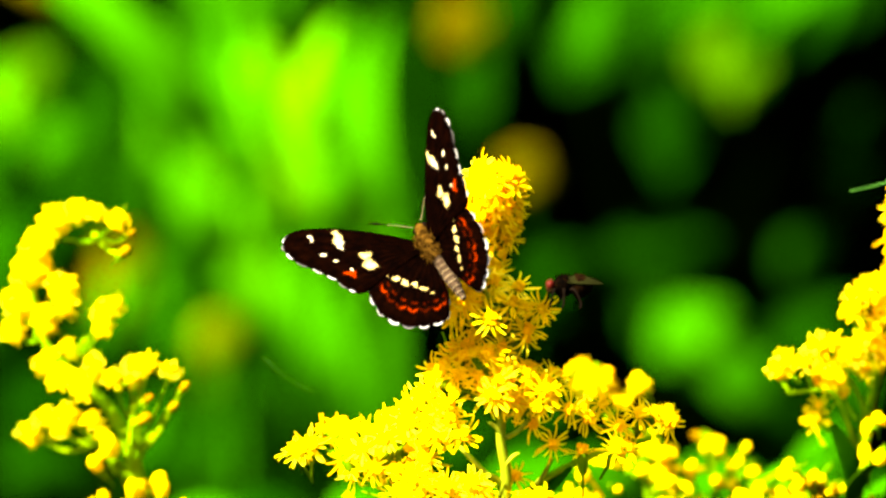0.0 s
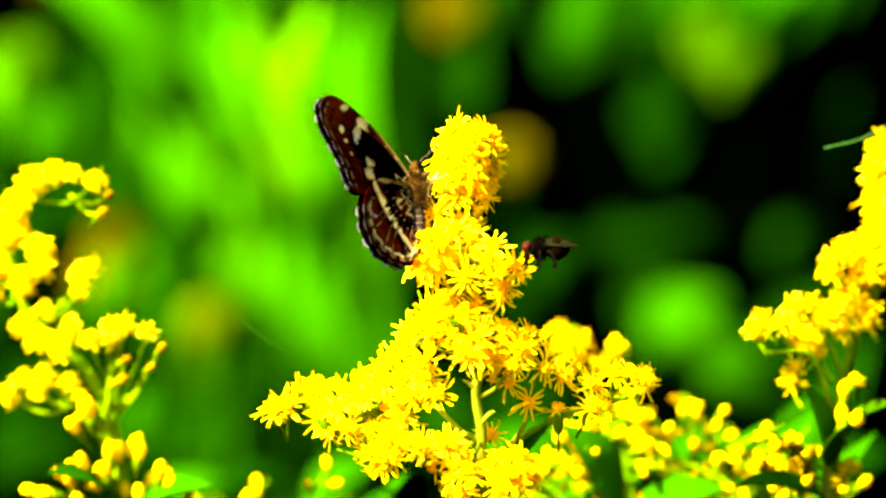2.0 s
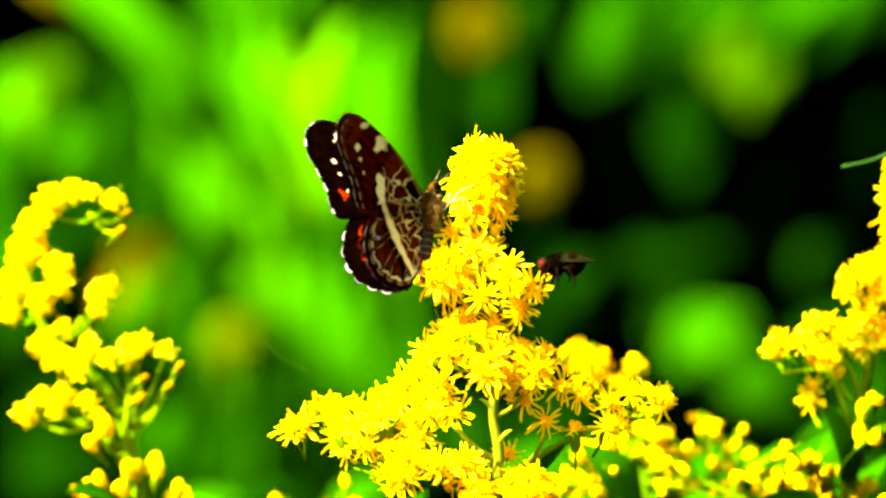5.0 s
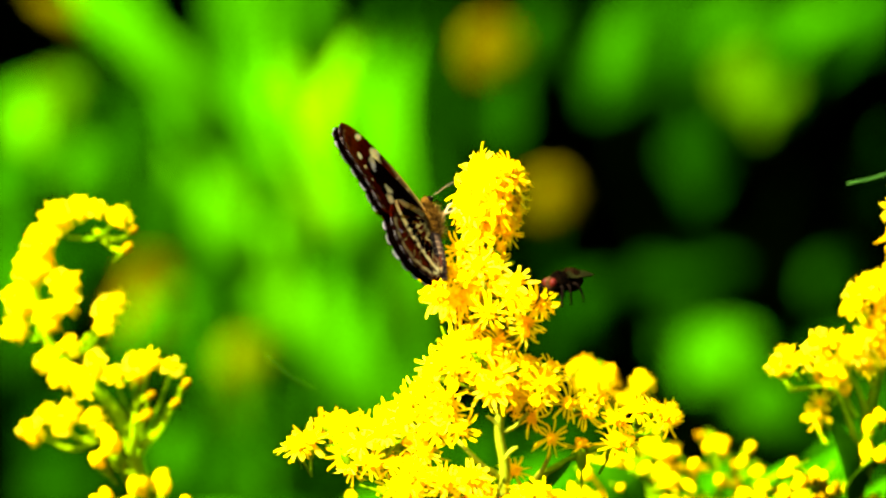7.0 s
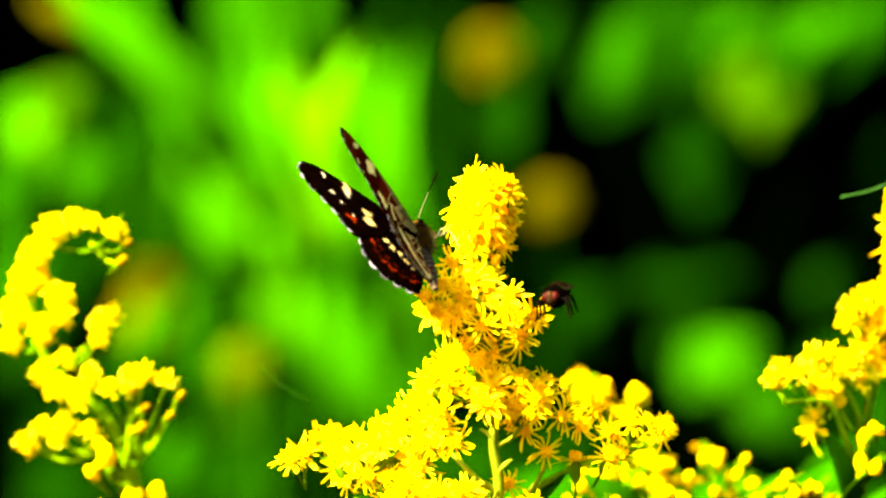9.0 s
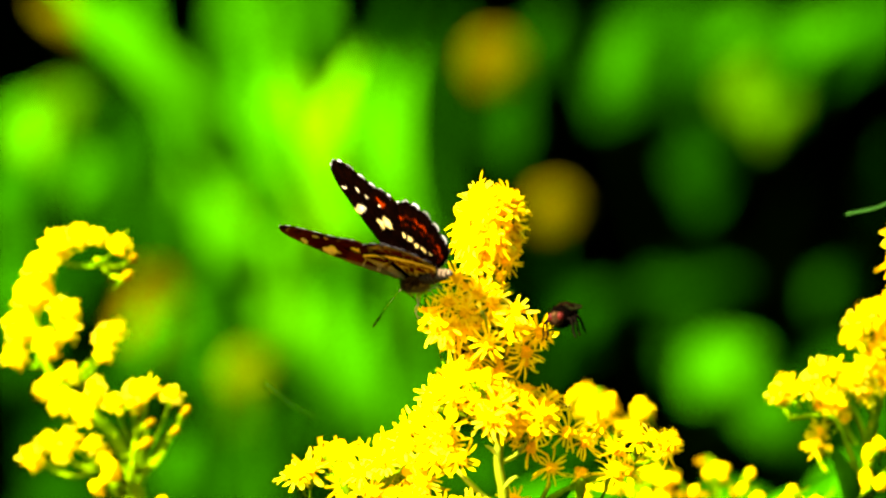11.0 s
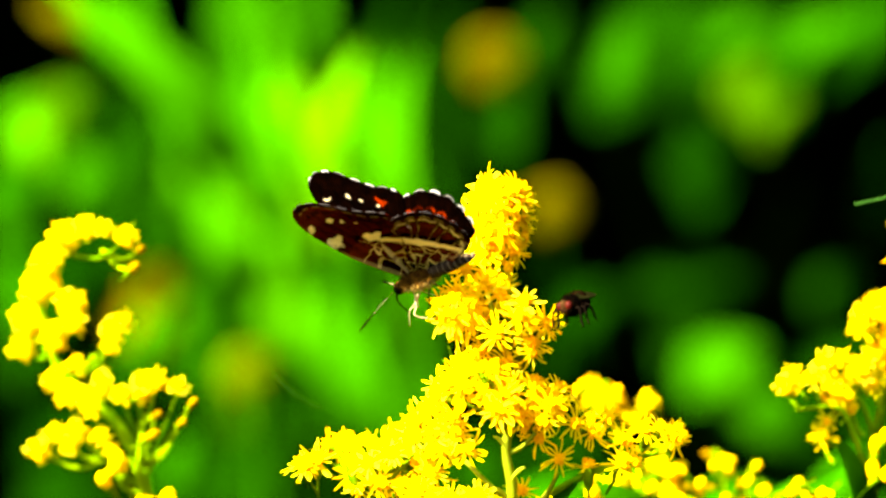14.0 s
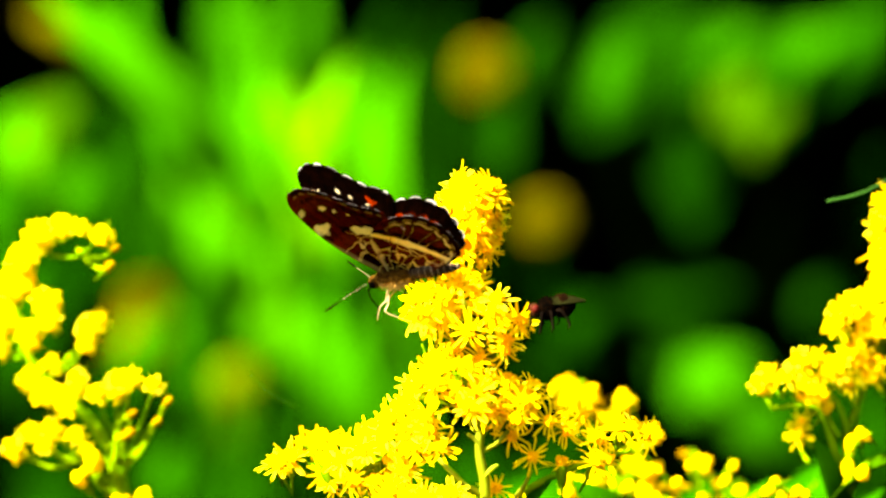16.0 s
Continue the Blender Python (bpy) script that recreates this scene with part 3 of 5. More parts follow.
    for at, way, size in (
        ((-47.5, 72.0, 865.6), (-0.3, -0.3, 0.9), 1.5), ((-49.6, 74.0, 862.8), (-0.5, -0.4, 0.7), 1.1), ((-44.3, 74.0, 859.1), (0, -0.3, 1), 1.25), ((-40.1, 74.0, 859.1), (0.2, -0.3, 1), 1.05),
        ((-48.4, 74.0, 857.5), (-0.3, -0.3, 1), 1.1), ((-51.2, 74.0, 855.9), (-0.8, -0.3, 0.4), 1.1), ((-37.2, 74.0, 856.3), (0.2, -0.3, 1), 1.1), ((-45.0, 74.0, 856.3), (-0.2, -0.4, 0.9), 1.0),
        ((-50.2, 74.0, 855.0), (-0.4, -0.4, 0.8), 1.1), ((-53.7, 74.0, 853.0), (-0.9, -0.3, 0.2), 1.2), ((-35.8, 74.0, 854.2), (0.2, -0.3, 0.9), 1.1), ((-33.1, 74.0, 852.6), (0.4, -0.3, 0.8), 1.0),
        ((-40.2, 74.0, 853.0), (-0.1, -0.3, 0.9), 1.0), ((-55.7, 74.0, 853.4), (-0.9, -0.2, 0.3), 1.1), ((-48.8, 74.0, 851.8), (-0.5, -0.4, 0.8), 1.1),
    ):
        add_bud(root, o(np.array(at) + np.array((0, 0, -1.5)))[0], way, rng, size * 0.76)
    for pts in (o((-43.5, 80.0, 851.3), (-46.5, 78.0, 853.7), (-50.5, 76.0, 854.4)), o((-43.6, 80.0, 848.9), (-39.6, 78.0, 851.6), (-35.4, 76.0, 852.7)), o((-43.9, 80.0, 853.8), (-42.0, 78.0, 856.6), (-40.1, 76.0, 858.1))):
        add_spray(root, rng, pts, 3, 1.6, open_share=0.0, thick=0.45)
    part("leaf", lance_leaf(o((-42.7, 80.0, 847.2))[0], o((-29.5, 68.0, 853.4))[0], 7, 2, LEAF), root)
    part("leaf", lance_leaf(o((-43.3, 80.0, 848.9))[0], o((-53.0, 68.0, 855.4))[0], 6, 2, LEAF), root)


left_plant()


def right_plant():
    rng = np.random.default_rng(13)
    foot = (58.2, 37.0, 861.0)
    root = start_plant("goldenrod", "goldenrod with arching flower sprays and broad leaves", foot)
    o = Offset(foot)
    line = o((64.3, 37.0, 897.8), (62.0, 37.0, 883.5), (59.3, 37.0, 870.8), (57.8, 37.0, 861.0)) + [np.array((1.0, 2.0, 650.0)), np.array((0.0, 0.0, -20.0))]
    v, f = tube(spline(line, 50), [0.35, 0.6, 0.8, 2.0, 2.6], 9)
    part("stem", mesh("stem", v, f, [STEM_PALE]), root)
    for pts, n, reach, kw in (
        (o((63.6, 37.0, 886.7), (64.5, 37.0, 893.0), (64.5, 37.0, 899.4), (65.2, 37.0, 907.3)), 26, 2.6, {"first": 0.0}),
        (o((58.2, 37.0, 867.6), (60.2, 30.0, 872.4), (61.8, 24.0, 874.4)), 3, 1.6, {"open_share": 0.0, "size": 0.8}),
        (o((57.8, 37.0, 862.8), (59.4, 30.0, 867.7), (61.5, 24.0, 870.0)), 3, 1.4, {"open_share": 0.0, "size": 0.85}),
        (o((57.4, 37.0, 859.6), (53.3, 34.0, 862.4), (48.4, 30.0, 866.9)), 9, 2.0, {"open_share": 0.0, "brown": 0.35, "size": 0.75}),
        (o((57.0, 37.0, 857.2), (52.5, 34.0, 859.2), (46.1, 30.0, 862.1)), 9, 2.0, {"open_share": 0.0, "brown": 0.25, "size": 0.8}),
        (o((57.4, 37.0, 856.4), (59.0, 37.0, 859.6), (61.4, 37.0, 862.0)), 5, 1.6, {"open_share": 0.0, "size": 0.8}),
    ):
        add_spray(root, rng, pts, n, reach, **kw)
    for (base, at), radius, state in (
        (o((61.7, 36.0, 887.3), (59.9, 35.0, 891.3)), 2.36, 0), (o((59.3, 35.0, 886.3), (57.5, 34.0, 890.2)), 1.89, 0), (o((59.0, 34.0, 884.2), (57.2, 33.0, 888.1)), 1.58, 0), (o((61.8, 36.0, 880.6), (60.0, 35.0, 884.5)), 2.84, 0),
        (o((64.2, 37.0, 884.4), (62.4, 36.0, 888.4)), 2.52, 0), (o((58.5, 34.0, 878.4), (56.7, 33.0, 882.4)), 2.36, 0), (o((56.5, 33.0, 879.8), (54.7, 32.0, 883.7)), 1.58, 0), (o((53.9, 32.0, 879.6), (52.2, 31.0, 883.6)), 1.89, 0),
        (o((55.6, 33.0, 875.8), (53.8, 32.0, 879.7)), 2.68, 0), (o((52.1, 31.0, 877.2), (50.3, 30.0, 881.1)), 1.50, 0), (o((48.5, 29.0, 877.1), (46.7, 28.0, 881.0)), 1.97, 0), (o((49.7, 30.0, 878.5), (47.9, 29.0, 882.4)), 1.10, 0),
        (o((53.9, 32.0, 871.4), (52.1, 31.0, 875.3)), 1.34, 0), (o((53.5, 32.0, 869.3), (51.7, 31.0, 873.3)), 0.87, 0), (o((57.8, 34.0, 872.9), (56.0, 33.0, 876.8)), 1.02, 2), (o((60.6, 35.0, 875.9), (58.8, 34.0, 879.9)), 1.73, 0),
        (o((64.2, 37.0, 878.1), (62.4, 36.0, 882.0)), 2.36, 0),
    ):
        add_cluster(root, rng, base, at, radius, 0.7, state == 1, state == 2)
    for pts in (o((58.0, 37.0, 867.6), (56.4, 33.0, 872.9), (54.3, 31.0, 877.1), (48.4, 30.0, 877.2)), o((58.6, 37.0, 869.2), (58.8, 34.0, 874.3), (56.3, 33.0, 879.2), (53.9, 32.0, 879.9)), o((59.3, 37.0, 872.4), (60.8, 36.0, 877.3), (59.6, 35.0, 883.7), (59.1, 34.0, 887.0))):
        v, f = tube(spline(pts, 18), [0.5, 0.28], 8)
        part("branch", mesh("branch", v, f, [STEM]), root)
    part("leaf", lance_leaf(o((58.2, 37.0, 860.4))[0], o((65.3, 22.0, 871.1))[0], 8, 2, OLIVE), root)
    part("leaf", lance_leaf(o((57.8, 37.0, 861.2))[0], o((54.0, 32.0, 873.0))[0], 4, 1, LEAF), root)
    part("leaf", lance_leaf(o((57.8, 37.0, 854.8))[0], o((44.2, 22.0, 860.1))[0], 5, 2, LEAF), root)


right_plant()


def rear_plant():
    rng = np.random.default_rng(14)
    foot = (32.4, 52.0, 854.1)
    root = start_plant("goldenrod", "goldenrod still mostly in rounded yellow bud", foot)
    o = Offset(foot, 0.98)
    line = o((22.5, 78.0, 875.5), (25.0, 78.0, 865.6), (29.9, 78.0, 855.6)) + [np.array((1.0, 2.0, 650.0)), np.array((0.0, 0.0, -20.0))]
    v, f = tube(spline(line, 50), [0.3, 0.45, 1.6, 2.6], 9)
    part("stem", mesh("stem", v, f, [STEM]), root)
    for pts, n, reach, kw in (
        (o((22.5, 78.0, 868.9), (21.5, 78.0, 873.0), (21.0, 78.0, 875.1)), 9, 3.6, {"first": 0.1, "size": 0.66}),
        (o((23.8, 78.0, 867.3), (27.0, 78.0, 869.7), (29.2, 78.0, 873.2)), 3, 0.9, {"first": 0.85, "open_share": 0.5, "size": 0.62}),
        (o((23.8, 78.0, 867.3), (25.4, 78.0, 868.9), (26.2, 78.0, 870.5)), 3, 1.0, {"first": 0.6, "open_share": 0.3}),
        (o((25.0, 78.0, 864.8), (29.9, 78.0, 866.0), (33.5, 78.0, 867.7)), 5, 2.0, {"first": 0.6, "open_share": 0.2}),
        (o((26.6, 78.0, 859.0), (29.9, 78.0, 861.5), (32.7, 78.0, 863.1)), 9, 2.8, {"first": 0.3, "open_share": 0.2}),
        (o((27.5, 78.0, 855.7), (24.2, 78.0, 859.0), (19.3, 78.0, 859.9)), 8, 2.8, {"first": 0.3, "open_share": 0.1}),
        (o((28.3, 78.0, 851.6), (23.4, 78.0, 854.9), (16.8, 78.0, 855.7)), 9, 3.0, {"first": 0.2, "open_share": 0.1}),
        (o((28.3, 78.0, 855.7), (33.2, 78.0, 858.2), (37.2, 78.0, 859.0)), 10, 3.2, {"first": 0.2, "open_share": 0.0}),
    ):
        add_spray(root, rng, pts, n, reach, **{"size": 0.78, **kw})
    part("leaf", lance_leaf(o((29.1, 78.0, 849.1))[0], o((20.8, 74.0, 861.5))[0], 8, 2, LEAF), root)
    part("leaf", lance_leaf(o((29.9, 78.0, 847.5))[0], o((27.7, 90.0, 856.6))[0], 8, 2, LEAF), root)
    part("leaf", lance_leaf(o((29.9, 78.0, 845.8))[0], o((44.3, 70.0, 852.7))[0], 8, 2, LEAF), root)


rear_plant()


def bud_plant(foot, label, seed, lean, heads):
    """A young goldenrod whose small round buds stand on a spread of short twigs."""
    rng = np.random.default_rng(seed)
    foot = Offset((0, 0), 0.978)(foot)[0]
    root = start_plant("goldenrod", label, foot)
    top = np.array((0.0, 0.0, foot[2]))
    v, f = tube(np.array([top + np.array((0, 0, -h)) for h in np.linspace(6, foot[2] + 20, 30)]) + np.array([(2.5 * math.sin(h * 0.4), 1.5 * math.cos(h * 0.3), 0) for h in range(30)]), [0.4, 0.9, 1.6, 2.2], 8)
    part("stem", mesh("stem", v, f, [STEM]), root)
    for k in range(heads):
        a = 2.4 * k
        tip = top + np.array((lean + 19 * math.cos(a) * math.sqrt(rng.uniform(0, 1)), 8 * math.sin(a), rng.uniform(-13, 7)))
        mid = (top + tip) / 2 + np.array((0, 0, -2.0))
        add_spray(root, rng, [top + np.array((0, 0, -10)), mid, tip], int(rng.integers(1, 4)), 2.4, thick=0.3, open_share=0.04, size=0.55, first=0.6, brown=0.06)
    for k in range(4):
        a = 1.3 + 1.7 * k
        part("leaf", lance_leaf(top + np.array((0, 0, -16)), top + np.array((17 * math.cos(a), 6 * math.sin(a) + 6, -5 + 3 * k)), 5, 2, LEAF), root)


bud_plant((41.0, 95.0, 856.5), "young goldenrod crowded with small round yellow buds", 21, 2, 42)
bud_plant((49.5, 80.0, 854.5), "young goldenrod with sparse yellow buds and leaves", 22, 0, 32)
bud_plant((33.5, 88.0, 855.0), "young goldenrod with yellow buds among green leaves", 23, -2, 28)
bud_plant((26.8, 84.0, 852.8), "young goldenrod with yellow buds on thin twigs", 26, 0, 18)
bud_plant((-18.5, 90.0, 847.5), "low young goldenrod with few yellow buds", 24, 1, 9)
bud_plant((-29.4, 100.0, 844.8), "low leafy young goldenrod with yellow buds", 25, 0, 8)


def undergrowth():
    foot = (49.5, 240.0, 785.6)
    root = start_plant("leafy_weed", "leafy bright green weed below the goldenrod", foot, "plant", "plants behind")
    o = Offset(foot)
    # about half the leaves are painted in the shade tone
    for c, way, long, width, mat in (
        ((46.9, 250.0, 833.7), (0.9, 0, 0.2), 16, 9, SHRUB_LIGHT), ((55.8, 240.0, 830.9), (0.5, 0, 0.8), 16, 9, SHRUB_SHADE),
        ((65.0, 260.0, 834.3), (0.4, 0, 0.9), 18, 9, SHRUB_LIGHT), ((71.5, 240.0, 832.3), (0.8, 0, 0.4), 16, 10, SHRUB_SHADE), ((41.4, 220.0, 832.2), (1, 0, 0.1), 20, 10, SHRUB_LIGHT),
        ((25.4, 240.0, 834.1), (0.3, 0, 1), 16, 10, SHRUB_SHADE), ((16.3, 250.0, 832.8), (0.8, 0, 0.5), 20, 12, SHRUB_LIGHT), ((60.9, 230.0, 831.8), (0.9, 0, 0.3), 22, 13, SHRUB_SHADE),
        ((-11.4, 240.0, 830.4), (0.8, 0, 0.5), 14, 8, SHRUB_LIGHT), ((-28.4, 260.0, 827.2), (0.9, 0, 0.3), 16, 7, SHRUB_SHADE), ((-37.5, 250.0, 827.2), (0.8, 0, 0.3), 16, 7, SHRUB_LIGHT),
    ):
        part("leaf", lance_leaf(*[o(c)[0] + np.array(way) * k * long * 0.5 for k in (-1, 1)], width, 2, mat, 0.15, "leaf", (-0.4, -0.55, 0.7)), root)
    for k, tip in enumerate(o((36.4, 238.0, 834.4), (56.1, 248.0, 833.0), (70.0, 248.0, 832.1), (24.6, 248.0, 832.1), (-11.5, 248.0, 828.4), (-33.1, 262.0, 826.5))):
        v, f = tube(spline([np.array((k * 5, 8, -20)), tip * 0.5 + np.array((0, 10, 0)), tip + np.array((0, 4, -3))], 12), [2, 0.5], 7)
        part("stalk", mesh("stalk", v, f, [STEM]), root)


undergrowth()


# ---- plants behind ----
def blade_plant():
    """A clump of broad upright blades behind the goldenrod."""
    foot = (-30.5, 600.0, 725.4)
    root = start_plant("blade_clump", "clump of broad sunlit bright green blades", foot, "plant", "plants behind")
    o = Offset(foot)
    # dim blades get their shade from the two shrub tones
    for a, b, width, mat in (
        ((-36.4, 430.0, 872.4), (-72.6, 430.0, 907.3), 10, BLADE_COOL), ((-46.2, 520.0, 870.6), (-72.4, 520.0, 893.2), 7, BLADE), ((-19.8, 470.0, 853.2), (-16.6, 470.0, 890.6), 8, BLADE_YELLOW),
        ((-28.7, 520.0, 850.3), (-38.5, 520.0, 887.7), 10, BLADE), ((-25.3, 580.0, 841.9), (-29.7, 580.0, 876.1), 13, BLADE_YELLOW), ((-4.4, 520.0, 846.9), (-5.9, 520.0, 887.7), 6.5, BLADE_COOL),
        ((-10.6, 600.0, 842.1), (-10.6, 600.0, 877.9), 7, BLADE), ((-14.3, 560.0, 854.1), (-14.8, 560.0, 884.5), 6, BLADE_COOL), ((-36.2, 560.0, 834.9), (-47.4, 560.0, 856.4), 12, BLADE),
        ((-39.4, 600.0, 832.9), (-41.6, 600.0, 844.5), 9, BLADE_YELLOW), ((-32.9, 620.0, 823.8), (-35.2, 620.0, 842.5), 12, BLADE), ((-10.2, 540.0, 805.7), (-14.1, 540.0, 837.1), 8, BLADE_COOL),
        ((-18.7, 600.0, 805.1), (-22.1, 600.0, 835.2), 10, BLADE), ((-27.7, 620.0, 812.1), (-31.7, 620.0, 840.1), 12, BLADE), ((-45.0, 640.0, 838.1), (-55.5, 640.0, 858.1), 9, BLADE),
        ((-52.6, 660.0, 830.1), (-56.1, 660.0, 850.4), 9, SHRUB_LIGHT), ((-36.7, 640.0, 855.8), (-44.8, 640.0, 895.7), 10, SHRUB_LIGHT), ((-28.5, 640.0, 854.6), (-35.5, 640.0, 892.2), 9, SHRUB_LIGHT),
        ((-20.4, 650.0, 860.8), (-26.2, 650.0, 896.2), 8, SHRUB_LIGHT), ((-56.0, 620.0, 865.8), (-62.8, 620.0, 896.0), 7, BLADE_COOL), ((-39.2, 650.0, 870.2), (-35.7, 650.0, 891.5), 8, SHRUB_LIGHT),
        ((-9.8, 660.0, 852.8), (-7.5, 660.0, 889.6), 8, SHRUB_SHADE), ((2.0, 700.0, 819.8), (2.7, 700.0, 886.7), 6, SHRUB_SHADE), ((-2.8, 680.0, 773.5), (-0.4, 680.0, 830.4), 8, SHRUB_LIGHT),
        ((-26.9, 680.0, 776.0), (-22.0, 680.0, 800.2), 9, SHRUB_SHADE), ((-62.0, 620.0, 812.0), (-52.6, 620.0, 828.4), 7, BLADE_COOL), ((-53.3, 640.0, 814.4), (-47.3, 640.0, 828.6), 9, BLADE),
        ((-14.3, 620.0, 831.9), (-18.9, 620.0, 850.6), 8, BLADE), ((-47.9, 660.0, 816.9), (-53.8, 660.0, 833.7), 10, SHRUB_LIGHT), ((-2.7, 640.0, 812.1), (-4.4, 640.0, 840.5), 7, BLADE),
        ((-52.1, 680.0, 795.4), (-41.2, 680.0, 814.7), 9, SHRUB_LIGHT), ((-17.0, 660.0, 779.8), (-9.9, 660.0, 800.2), 8, SHRUB_LIGHT),
        ((-22.2, 450.0, 861.6), (-32.6, 450.0, 896.4), 4, BLADE_COOL), ((-13.9, 460.0, 860.6), (-13.3, 460.0, 894.6), 3.5, BLADE_COOL), ((-37.3, 560.0, 850.7), (-29.9, 560.0, 878.9), 7, BLADE_YELLOW), ((-18.9, 440.0, 868.9), (-16.3, 440.0, 889.8), 3, BLADE_YELLOW), ((-44.8, 470.0, 862.8), (-51.1, 470.0, 891.6), 4, BLADE_COOL),
    ):
        part("blade", lance_leaf(o(a)[0], o(b)[0], width, 6, mat, 0.2, "blade", (-0.45, -0.5, 0.7)), root)
    for k, x in enumerate((-60, -20, 20, 60)):
        v, f = tube(spline([(x, 10, -20), (x * 0.7, 20, 400), (x * 0.2, 25, 860)], 8), [3, 1.5], 7)
        part("stalk", mesh("stalk", v, f, [SHRUB_LIGHT]), root)


blade_plant()


def round_leaf(center, way, long, width, mat, face=(-0.4, -0.55, 0.7)):
    c, w = Vector(center), Vector(way).normalized()
    return lance_leaf(c - w * long * 0.5, c + w * long * 0.5, width, 2, mat, 0.15, "leaf", face)


def shrub():
    """A leafy shrub behind; each leaf's material paints it as lit or shaded."""
    foot = (54.5, 620.0, 722.1)
    root = start_plant("shrub", "leafy shrub with oval leaves painted in lit and shaded tones", foot, "shrub", "plants behind")
    o = Offset(foot)
    twigs = o((53.7, 640.0, 778.3), (34.7, 640.0, 869.4), (60.5, 640.0, 863.5), (81.6, 640.0, 877.6), (57.7, 620.0, 810.4), (48.9, 640.0, 825.8), (81.8, 640.0, 825.8))
    for tip in twigs[1:]:
        v, f = tube(spline([(0, 20, -20), twigs[0] * 0.6 + np.array((0, 20, 100)), twigs[0], tip + np.array((0, 14, -4))], 16), [2.5, 1, 0.4], 7)
        # twigs wear the hedge's shade-painted near-black instead of bark
        part("twig", mesh("twig", v, f, [HEDGE_SHADE]), root)
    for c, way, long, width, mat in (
        ((36.4, 600.0, 877.9), (0.25, 0, 0.9), 15, 10, SHRUB_LIGHT), ((34.6, 660.0, 867.0), (0.8, 0, 0.4), 12, 9, SHRUB_SHADE), ((40.7, 640.0, 869.9), (0.3, 0, 0.9), 14, 9, SHRUB_SHADE),
        ((42.3, 610.0, 881.7), (0.6, 0, 0.8), 15, 11, SHRUB_SHADE), ((38.6, 680.0, 861.1), (0.9, 0, 0.3), 16, 9, SHRUB_SHADE), ((53.0, 620.0, 870.4), (0.8, 0, 0.4), 14, 11, SHRUB_SHADE),
        ((61.6, 600.0, 872.1), (0.3, 0, 1), 14, 11, OLIVE), ((68.3, 610.0, 864.9), (0.6, 0, 0.8), 13, 10, OLIVE), ((59.2, 630.0, 859.0), (-0.3, 0, 1), 14, 10, SHRUB_SHADE),
        ((66.3, 650.0, 864.9), (0.4, 0, 0.9), 22, 18, SHRUB_SHADE), ((51.9, 620.0, 855.3), (0.2, 0, 1), 15, 12, SHRUB_SHADE), ((56.3, 650.0, 846.6), (0.5, 0, 0.7), 15, 11, SHRUB_SHADE),
        ((76.5, 600.0, 882.5), (0.8, 0, 0.4), 15, 11, SHRUB_LIGHT), ((86.1, 610.0, 884.0), (0.4, 0, 0.8), 13, 10, SHRUB_LIGHT), ((82.9, 640.0, 872.3), (0.8, 0, 0.5), 14, 9, SHRUB_SHADE),
        ((71.1, 640.0, 878.1), (0.9, 0, 0.2), 18, 13, SHRUB_SHADE), ((90.0, 610.0, 884.7), (0.3, 0, 1), 18, 14, SHRUB_SHADE), ((58.2, 600.0, 813.2), (0.5, 0, -0.5), 9, 7, BLADE_COOL),
        ((57.6, 630.0, 810.9), (0.6, 0, 0.4), 19, 16, SHRUB_LIGHT), ((64.7, 650.0, 803.8), (0.5, 0, -0.5), 22, 17, SHRUB_SHADE), ((67.2, 620.0, 802.1), (0.6, 0, -0.6), 16, 12, SHRUB_LIGHT),
        ((74.6, 630.0, 793.2), (0.8, 0, -0.5), 20, 12, SHRUB_SHADE), ((51.3, 660.0, 812.2), (0.5, 0, 0.5), 14, 9, SHRUB_SHADE), ((50.8, 640.0, 827.5), (1, 0, 0.1), 24, 9, SHRUB_SHADE),
        ((47.7, 680.0, 818.4), (0.8, 0, -0.3), 20, 9, SHRUB_SHADE), ((81.9, 640.0, 826.3), (0.6, 0, 0.6), 15, 11, SHRUB_SHADE), ((87.0, 700.0, 802.1), (0.7, 0, 0.5), 22, 14, SHRUB_SHADE),
        ((91.3, 660.0, 794.2), (0.4, 0, 0.9), 22, 13, SHRUB_LIGHT), ((31.1, 700.0, 814.9), (0.6, 0, 0.7), 14, 10, SHRUB_SHADE), ((26.1, 680.0, 807.5), (0.8, 0, 0.3), 18, 10, SHRUB_SHADE),
        ((8.6, 560.0, 800.5), (0.3, 0, 0.9), 18, 12, SHRUB_SHADE), ((25.1, 600.0, 797.0), (0.8, 0, 0.4), 20, 12, SHRUB_SHADE), ((46.3, 680.0, 879.8), (0.9, 0, 0.3), 26, 12, SHRUB_SHADE),
        ((13.9, 660.0, 859.9), (0.2, 0, 1), 18, 13, SHRUB_SHADE), ((92.7, 660.0, 845.6), (0.1, 0, 1), 22, 9, SHRUB_SHADE),
        ((21.3, 690.0, 874.2), (0.3, 0, 0.9), 16, 9, SHRUB_SHADE),
        ((53.0, 640.0, 877.6), (0.6, 0, 0.6), 16, 11, SHRUB_SHADE), ((61.2, 660.0, 877.7), (0.9, 0, 0.3), 18, 11, SHRUB_LIGHT), ((54.8, 620.0, 865.2), (0.4, 0, 0.9), 14, 10, SHRUB_LIGHT), ((72.0, 630.0, 868.4), (0.3, 0, 0.9), 14, 10, SHRUB_SHADE), ((71.9, 660.0, 869.4), (0.6, 0, 0.6), 14, 10, SHRUB_LIGHT),
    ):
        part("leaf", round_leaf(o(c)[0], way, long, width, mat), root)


shrub()


